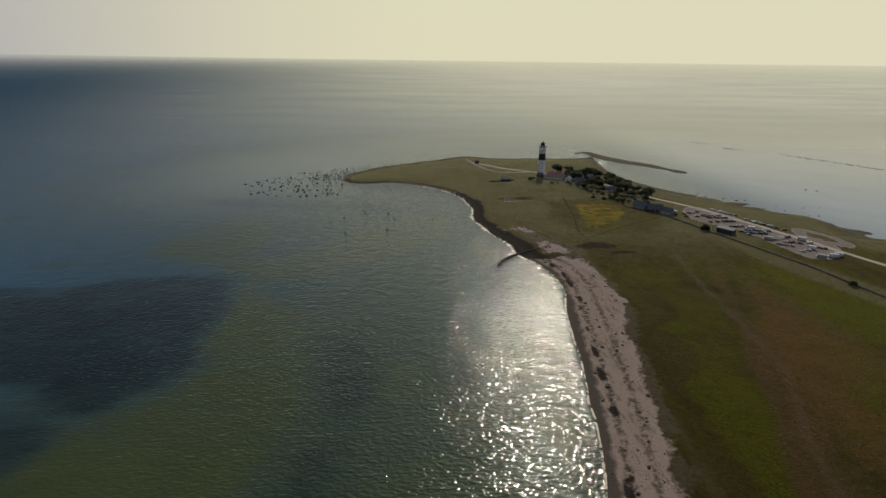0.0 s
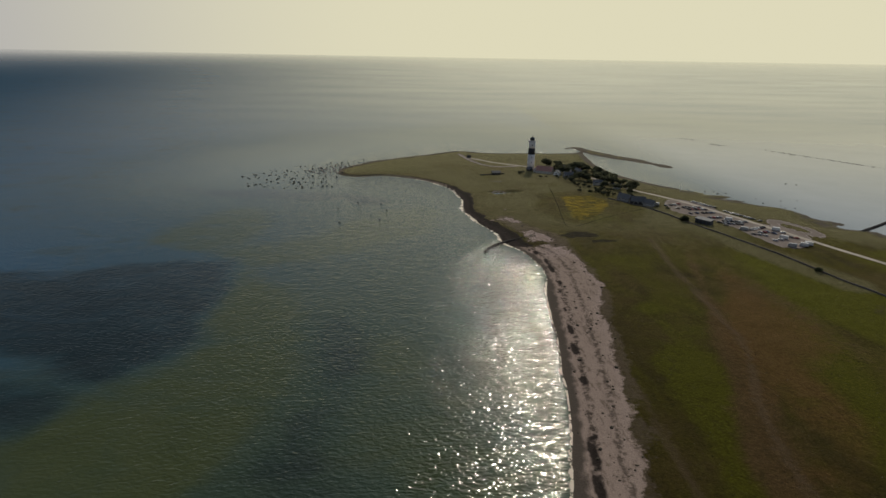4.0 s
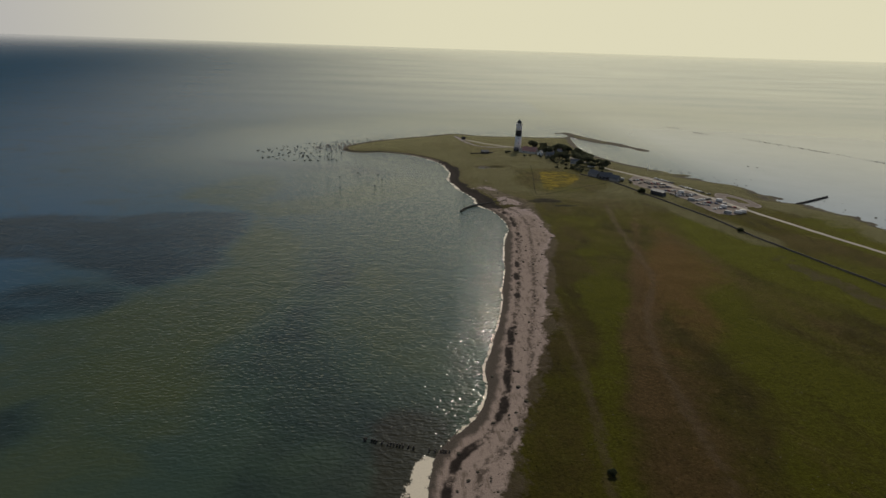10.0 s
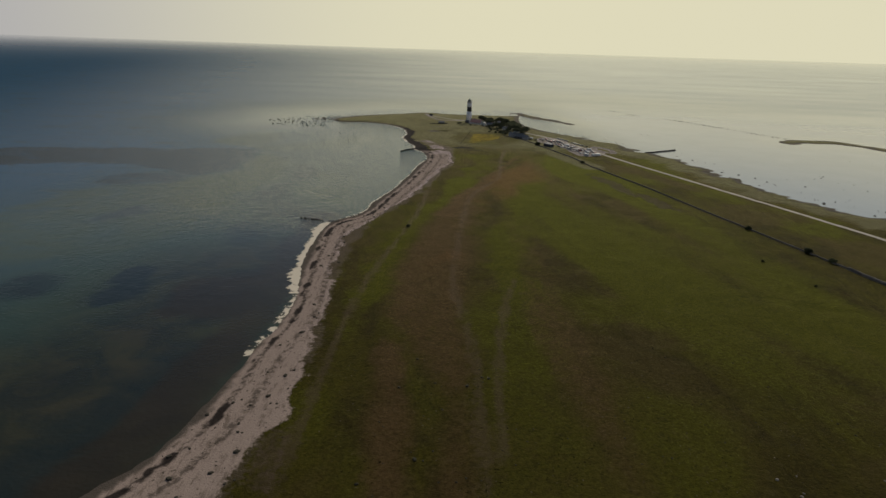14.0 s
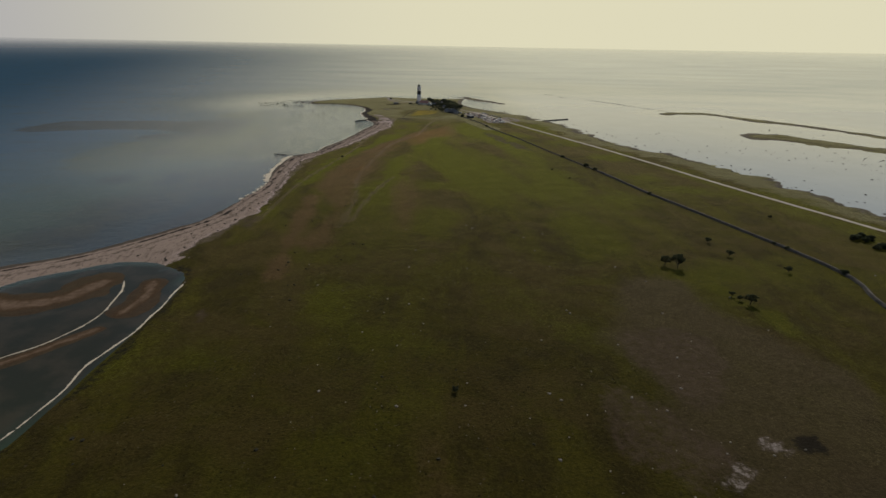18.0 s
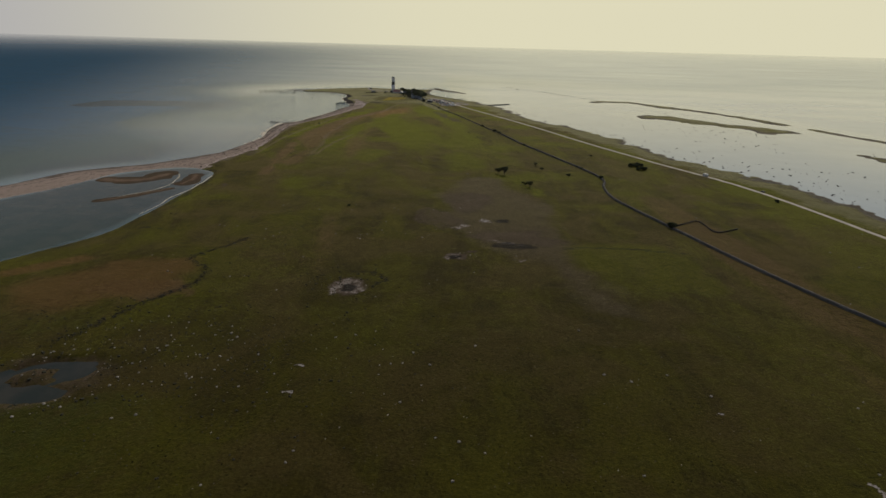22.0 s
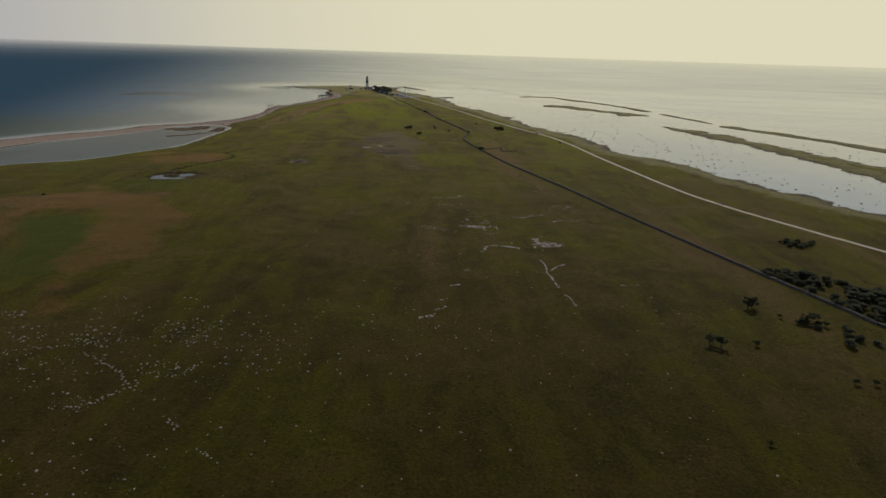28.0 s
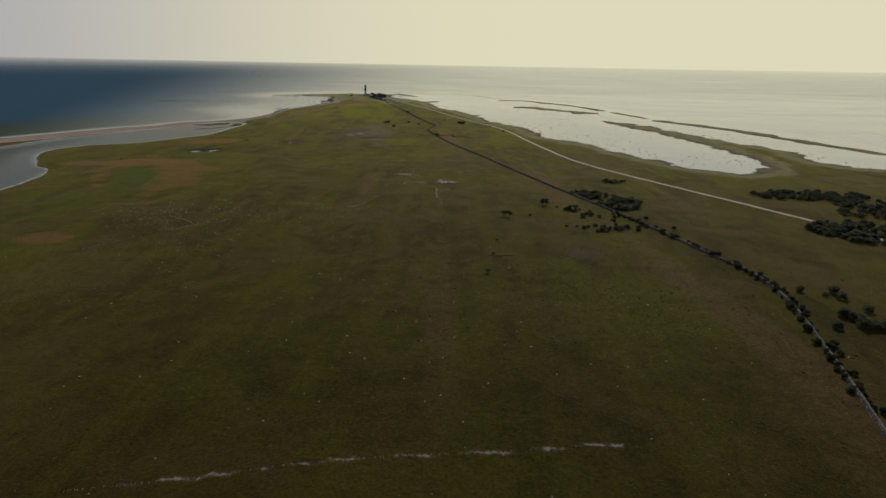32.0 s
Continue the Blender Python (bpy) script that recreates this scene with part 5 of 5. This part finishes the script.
def woodland(name, patches, label):
    """Many far bushes joined into one mesh of leaf clumps."""
    crown = [o for o in BUSH[2].children if o.name.startswith("crown")][0].data
    one = np.array([v.co for v in crown.vertices], np.float32).reshape(-1, 4, 3)[::2]
    out = []
    for cx, cy, rx, ry, n in patches:
        for i in range(n):
            a, d_ = dice.uniform(0, 6.283), dice.random() ** 0.6
            x, y, t, k_ = cx + rx * d_ * math.cos(a), cy + ry * d_ * math.sin(a), dice.uniform(0, 6.283), dice.uniform(0.6, 1.35)
            c_, s_ = math.cos(t) * k_, math.sin(t) * k_
            out.append(np.stack([x + one[..., 0] * c_ - one[..., 1] * s_, y + one[..., 0] * s_ + one[..., 1] * c_, ground_z(x, y) + one[..., 2] * k_], -1))
    co_ = np.concatenate(out).reshape(-1, 3)
    me = bpy.data.meshes.new(name)
    me.from_pydata(co_.tolist(), [], np.arange(len(co_)).reshape(-1, 4).tolist())
    me.materials.append(THORN)
    return tagged(new(name, me), label, "thicket", kind="stuff")


woodland("thicket", ((335, -706, 28, 10, 90), (318, -768, 18, 15, 110), (352, -735, 24, 22, 100), (265, -850, 8, 30, 26), (345, -800, 24, 20, 60)), "dark thorn thicket spreading over the heath beside the road")


# ---- stones ----
def scatter(name, places, material, label, kind="stuff", flat=0.5):
    """Many rough stones in one mesh, each a bent block."""
    r = random.Random(len(places))
    co_, faces = [], []
    for x, y, z, s in places:
        b = len(co_)
        a = r.uniform(0, 6.28)
        ca, sa = math.cos(a), math.sin(a)
        for zz, shrink in ((-0.4, 0.9), (0.25, 1.0), (flat, 0.6)):
            for i in range(5):
                t = 6.2832 * i / 5
                u, v = math.cos(t) * shrink * r.uniform(0.7, 1.1), 0.75 * math.sin(t) * shrink * r.uniform(0.7, 1.1)
                co_.append((x + s * (u * ca - v * sa), y + s * (u * sa + v * ca), z + s * zz * r.uniform(0.8, 1.1)))
        for k_ in (0, 5):
            for i in range(5):
                j = (i + 1) % 5
                faces.append((b + k_ + i, b + k_ + j, b + k_ + 5 + j, b + k_ + 5 + i))
        faces.append(tuple(b + 10 + i for i in range(5)))
    me = bpy.data.meshes.new(name)
    me.from_pydata(co_, [], faces)
    me.materials.append(material)
    return tagged(new(name, me), label, "stones", kind=kind)


def around(n, cx, cy, rx, ry, lo, hi, z=None, turn=0.0):
    out = []
    for _ in range(n):
        a, d_ = dice.uniform(0, 6.283), dice.random() ** 0.55
        u, v = rx * d_ * math.cos(a), ry * d_ * math.sin(a)
        c, s = math.cos(radians(turn)), math.sin(radians(turn))
        x, y = cx + u * c - v * s, cy + u * s + v * c
        out.append((x, y, ground_z(x, y) if z is None else z, lo + (hi - lo) * dice.random() ** 2.5))
    return out


sea_rocks = around(260, -116, -6, 40, 20, 0.2, 0.8, -0.05, 25) + around(140, -92, 24, 34, 9, 0.15, 0.6, -0.05, 28) + around(70, -124, -38, 22, 9, 0.25, 0.8, -0.05) + around(16, -90, -80, 30, 22, 0.3, 0.6, 0.0)
for cx, cy, rx, ry, turn, n in ((151, 128, 7, 2, -50, 60), (159, 99, 8, 2, -50, 70), (197, 48, 34, 3, -62, 260), (225, -10, 30, 3, -66, 150), (235, -240, 40, 60, 20, 150), (255, -300, 30, 60, 10, 150), (262, -440, 22, 70, 0, 150),
                                (262, -150, 50, 22, -40, 110), (310, -470, 20, 80, -10, 170), (335, -590, 22, 40, -20, 130), (285, -260, 40, 12, -50, 90), (410, -470, 25, 60, 20, 110), (180, -200, 26, 50, 25, 60), (120, -60, 25, 30, 0, 12), (230, -390, 14, 60, 20, 90), (284, -520, 14, 50, 25, 90)):
    sea_rocks += around(n // 2, cx, cy, rx, ry, 0.18, 0.7, -0.05, turn)
for x, y in east[(east[:, 1] < -40) & (east[:, 1] > -640)][::2]:
    for _ in range(5):
        sea_rocks.append((x + dice.gauss(4, 7), y + dice.gauss(2, 6), -0.05, 0.15 + 0.6 * dice.random() ** 3))
scatter("sea_rocks", sea_rocks, DARK_STONE, "dark wet boulders scattered through the shallow sea")
cape_rocks = around(260, -104, 2, 20, 12, 0.15, 0.6, 0.02, 30)
scatter("shore_stones", cape_rocks, plain("pinkish_shore_stone", (0.4, 0.28, 0.23), 0.85, vary=0.4, scale=2), "pinkish stones on the shoal off the cape")
field = []
for cx, cy, rx, ry, n in ((47, -762, 9, 5, 90), (65, -758, 8, 6, 120), (67, -774, 6, 3, 60), (57, -786, 5, 2.5, 40), (80, -768, 12, 9, 50), (28, -765, 9, 8, 70), (40, -775, 16, 8, 70), (55, -764, 40, 26, 220), (100, -755, 30, 20, 70),
                          (22, -753, 3, 2, 30), (74, -800, 20, 12, 50), (60, -815, 30, 20, 50), (5, -594, 22, 14, 110), (-10, -606, 15, 12, 90), (30, -600, 30, 25, 70), (40, -561, 5, 6, 16), (70, -536, 4, 4, 14), (85, -650, 80, 70, 130), (90, -830, 110, 90, 260),
                          (40, -460, 60, 70, 150), (30, -530, 60, 40, 110), (180, -480, 40, 110, 60), (200, -640, 40, 80, 80), (150, -740, 60, 60, 90), (200, -880, 60, 60, 90)):
    field += around(n, cx, cy, rx, ry, 0.1, 0.4)
for a, b, n in (((48, -769), (58, -775), 22), ((58, -775), (63, -780), 12), ((74, -789), (78, -792), 8), ((83, -797), (86, -799), 8), ((30, -770), (50, -764), 24), ((64, -780), (57, -788), 22), ((48, -800), (40, -812), 14)):
    for i in range(n):
        s = i / n
        x, y = a[0] + (b[0] - a[0]) * s + dice.uniform(-0.4, 0.4), a[1] + (b[1] - a[1]) * s + dice.uniform(-0.4, 0.4)
        field.append((x, y, ground_z(x, y), dice.uniform(0.15, 0.36)))
field = [q for q in field if q[2] > 0.05]
scatter("field_stones", field, plain("lichened_field_stone", (0.30, 0.265, 0.22), 0.9, vary=0.45, scale=2.5), "pale limestone boulders lying about on the turf")
drift_ = []
for x, y in curve([p for p in SAND_EDGE], 0.6):
    if dice.random() < 0.75:
        u = dice.uniform(0.2, 12) if dice.random() < 0.6 else dice.uniform(-2, 3)
        drift_.append((x - u, y + dice.uniform(-2, 2), ground_z(x - u, y), 0.12 + 0.5 * dice.random() ** 3))
drift_ = [q for q in drift_ if q[2] > 0.06]
scatter("beach_tufts", drift_, plain("dried_weed_clumps", (0.05, 0.042, 0.028), 0.95, vary=0.4, scale=3), "dark clumps of dried seaweed and grass on the sand", flat=0.45)
tussocks = around(900, 2, -592, 34, 22, 0.09, 0.3) + around(420, 20, -590, 50, 40, 0.1, 0.34) + around(500, 228, -768, 16, 26, 0.1, 0.3) + around(350, 215, -838, 26, 20, 0.1, 0.3) + around(500, 245, -800, 40, 90, 0.12, 0.42) + around(260, 180, -780, 40, 30, 0.1, 0.3) + around(380, 30, -400, 60, 90, 0.08, 0.26) + around(500, 60, -760, 80, 80, 0.08, 0.26) + around(60, -14, -410, 16, 60, 0.18, 0.5) + around(70, 10, -560, 60, 80, 0.18, 0.5) + around(260, 180, -840, 40, 40, 0.12, 0.4) + around(120, 38, -556, 12, 10, 0.12, 0.4) + around(120, -10, -606, 17, 14, 0.12, 0.45)
for x, y in curve([(3, -527), (-1, -535), (-7, -545), (1, -553), (0, -564), (-6, -574), (-14, -592)], 0.25):
    x, y = x + dice.gauss(0, 0.9), y + dice.gauss(0, 0.5)
    tussocks.append((x, y, ground_z(x, y), dice.uniform(0.12, 0.34)))
scatter("tussocks", [q for q in tussocks if q[2] > 0.1], plain("dark_tussock_grass", (0.03, 0.028, 0.012), 0.95, vary=0.4, scale=3), "small dark grass tussocks on the grazed turf", flat=0.5)


def stone_row(name, pts, half, high, material, label, category="wall", gap=0.0, step_=0.42, z=None):
    """A drystone wall: rough stones in two courses along a line, on a core."""
    line = curve(pts, step_)
    d = np.gradient(line, axis=0)
    d /= np.linalg.norm(d, axis=1)[:, None] + 1e-9
    stones = []
    for (x, y), (dx, dy) in zip(line, d):
        if dice.random() < gap:
            continue
        g = ground_z(x, y) if z is None else z
        for o, up in ((-0.55, 0.0), (0.55, 0.0), (-0.35, 0.5), (0.35, 0.5), (0.0, 0.85)):
            stones.append((x - dy * half * o + dice.uniform(-0.06, 0.06), y + dx * half * o + dice.uniform(-0.06, 0.06), g + high * up, dice.uniform(0.24, 0.34) * high / 0.55))
    ob = scatter(name, stones, material, label, kind="")
    return tagged(ob, category=category)


stone_row("stone_wall", WALL[:8], 0.4, 0.42, STONE, "low grey drystone wall between the heath and the car park", step_=0.36)
stone_row("stone_wall", WALL[7:], 0.5, 0.7, STONE, "long grey drystone wall crossing the heath", step_=0.36)
stone_row("stone_wall", [(0, -47), (-4, -78), (-8, -106), (-4, -108), (12, -96), (31, -84)], 0.14, 0.15, DARK_STONE, "low dark field wall round a yellow meadow", step_=0.5)
stone_row("stone_wall", [(143, -504), (150, -499), (156, -496), (157, -508), (166, -504)], 0.3, 0.4, DARK_STONE, "low broken wall of an old fold", gap=0.15)
stone_row("stone_wall", [(106, -918), (124, -914), (144, -909), (173, -905), (190, -902)], 0.4, 0.09, PALE_STONE, "sunken line of pale limestone slabs in the turf", gap=0.6)
stone_row("stone_wall", [(-30, -17), (-24, -15.5), (-17, -13)], 0.3, 0.5, DARK_STONE, "low dark wall running to the tarred barn", step_=0.4)
stone_row("breakwater", [(-42.5, -136), (-41, -132.5), (-37, -128), (-31, -124), (-22, -118)], 0.6, 0.5, DARK_STONE, "curved breakwater of dark boulders reaching into the bay", "breakwater", z=0.05)
stone_row("breakwater", [(104, -114), (115, -107.5), (127, -100)], 0.8, 0.6, DARK_STONE, "straight breakwater of dark boulders in the shallow strait", "breakwater", z=0.05)
stone_row("breakwater", [(-66, -270), (-58, -272), (-52, -273)], 0.5, 0.35, DARK_STONE, "short groyne of dark stones at the beach", "breakwater", z=0.05, gap=0.2)

# ---- bare limestone ----
k = Mat("bare_limestone")
k.set(Base_Color=k.mix(k.noise(2.2, 5, 0.7), (0.13, 0.11, 0.10), (0.33, 0.292, 0.272)), Roughness=0.9,
      Alpha=k.ramp(k.math("SUBTRACT", k.noise(1.1, 6, 0.72), k.math("MULTIPLY", k.attr("across"), 0.26)), 0.40, 0.47))
k.bump(k.noise(3, 5), 0.5, 0.1)
LIMESTONE = k.m


def outcrop(points, half, label="ragged strip of bare pale limestone in the turf"):
    """A thin ragged skin of bare rock that follows a crack in the turf."""
    line = curve(points, 0.5)
    d = np.gradient(line, axis=0)
    d /= np.linalg.norm(d, axis=1)[:, None] + 1e-9
    w = half * (0.05 + 1.55 * value_noise(line[:, 0], line[:, 1], 3.0, 3))
    sway = 1.6 * (value_noise(line[:, 0] + 40, line[:, 1], 5.0, 3) - 0.5)
    co_, faces = [], []
    for (px, py), (dx, dy), wide, off in zip(line, d, w, sway):
        for o in (-1, -0.5, 0, 0.5, 1):
            x, y = px - dy * (wide * o + off), py + dx * (wide * o + off)
            co_.append((x, y, ground_z(x, y) + 0.05))
    for i in range(len(line) - 1):
        for j in range(4):
            faces.append((5 * i + j, 5 * i + j + 1, 5 * i + j + 6, 5 * i + j + 5))
    me = bpy.data.meshes.new("limestone_outcrop")
    me.from_pydata(co_, [], faces)
    me.attributes.new("across", "FLOAT", "POINT").data.foreach_set("value", np.tile([1.0, 0.3, 0.0, 0.3, 1.0], len(line)))
    me.materials.append(LIMESTONE)
    return tagged(new("limestone_outcrop", me), label, "bare rock", kind="stuff")


for points, half in (([(115.5, -633), (118.5, -632.5), (121, -633), (123.5, -631.5), (126, -631), (127.5, -628), (126.5, -626.5)], 0.7),
                     ([(127.5, -628), (130, -629)], 0.4),
                     ([(118, -644), (121, -643.5), (123.5, -643.5), (124.5, -644.5)], 0.6),
                     ([(127, -639.5), (128, -643)], 0.25),
                     ([(130, -649), (131, -651)], 0.3),
                     ([(131.5, -653), (133.5, -657), (134.5, -659)], 0.3),
                     ([(130.5, -660.5), (133, -659), (135.5, -658.5)], 0.4),
                     ([(128.5, -663), (129.5, -665), (127.5, -667)], 0.8),
                     ([(134, -634), (134, -636)], 0.5),
                     ([(122.5, -653), (124, -653.5)], 0.5)):
    outcrop(points, half)
for points, half in (([(126.5, -672.5), (128.5, -672.5), (130.5, -673), (132.5, -674), (134.5, -674.5), (135.5, -676), (135.5, -677)], 0.7),
                     ([(131.5, -670), (132, -672), (131.5, -674.5)], 0.9),
                     ([(133, -668), (135.5, -667), (137.5, -666.5), (136, -664)], 0.4),
                     ([(134.5, -674.5), (137, -672.5), (138.5, -671), (140, -673)], 0.7),
                     ([(138, -670.5), (139.5, -672.5), (140.5, -677)], 0.35),
                     ([(112.5, -674), (115, -674), (116.5, -674.5)], 0.6),
                     ([(116.5, -674.5), (118, -675), (121, -675)], 0.5),
                     ([(135, -680.5), (137, -680.5), (138.5, -680.5)], 0.35),
                     ([(139.5, -680.5), (141, -682)], 0.3)):
    outcrop(points, half)
for points, half in (([(144.5, -661), (145.5, -661)], 0.5),
                     ([(147.5, -657.5), (148.5, -658.5), (152, -658.5), (154.5, -656), (156.5, -655.5), (158.5, -654.5), (160.5, -653.5)], 0.8),
                     ([(160.5, -663), (162.5, -662.5), (165, -661), (166.5, -660)], 1.0),
                     ([(168.5, -659.5), (172.5, -658.5), (172.5, -659.5), (173, -661)], 0.5),
                     ([(169, -661.5), (172.5, -660.5)], 0.6),
                     ([(172, -639), (173, -640.5), (174.5, -640.5)], 0.8),
                     ([(173, -640.5), (170, -644)], 0.5),
                     ([(164.5, -640), (170, -637.5)], 0.5),
                     ([(160.5, -612.5), (162, -614.5), (163.5, -614)], 0.8),
                     ([(172, -599), (173, -601)], 0.6)):
    outcrop(points, half)
for points, half in (([(154, -680.5), (155, -681), (156, -682.5)], 0.9),
                     ([(154.5, -687.5), (157, -689), (158, -690)], 1.3),
                     ([(151, -689.5), (151.5, -691.5), (151, -694)], 1.1),
                     ([(135, -694.5), (136.5, -693), (138.5, -693), (140.5, -693)], 0.8),
                     ([(140.5, -693), (142.5, -693.5), (144.5, -694), (146, -695)], 1.4),
                     ([(135, -694.5), (134.5, -697.5), (133, -699.5)], 0.9),
                     ([(143.5, -689), (143.5, -690.5)], 0.5),
                     ([(151, -705.5), (152, -710), (152, -715.5), (152.5, -721.5), (153, -726.5)], 0.6),
                     ([(152, -714.5), (155.5, -710.5), (158.5, -708)], 0.7),
                     ([(148.5, -715), (152, -715.5)], 0.4),
                     ([(154, -731), (155, -733.5), (155.5, -738)], 0.7)):
    outcrop(points, half)
for points, half in (([(115.5, -748), (118, -747), (119.5, -745.5)], 1.0),
                     ([(119.5, -743.5), (122, -741)], 0.8),
                     ([(120.5, -737.5), (122.5, -736.5)], 0.5),
                     ([(123, -727.5), (126, -726.5)], 0.8),
                     ([(171, -723.5), (176.5, -723)], 0.3),
                     ([(114.5, -676.5), (118, -676.5)], 0.4),
                     ([(119.5, -677.5), (123, -677.5)], 0.3),
                     ([(110.5, -693.5), (111.5, -693.5)], 0.2),
                     ([(105, -679), (106.5, -679)], 0.5),
                     ([(104.5, -640.5), (106, -643)], 0.5)):
    outcrop(points, half)
outcrop([(152.5, -684), (153, -686), (153, -688.5)], 2.8, "broad bare slab of pale limestone in the turf")
outcrop([(-29, -32), (-25, -31), (-21, -32)], 1.0, "bare pale patch in the turf near the tarred barn")
for x, y in ((41, -642), (44, -662), (85, -659), (123, -652), (106, -678), (37, -599), (37, -608), (112, -610.5), (124.5, -644), (205, -640), (128, -716)):
    outcrop([(x - 0.9, y), (x, y + 0.3), (x + 0.9, y - 0.1)], 0.5, "small scrape of bare pale limestone")
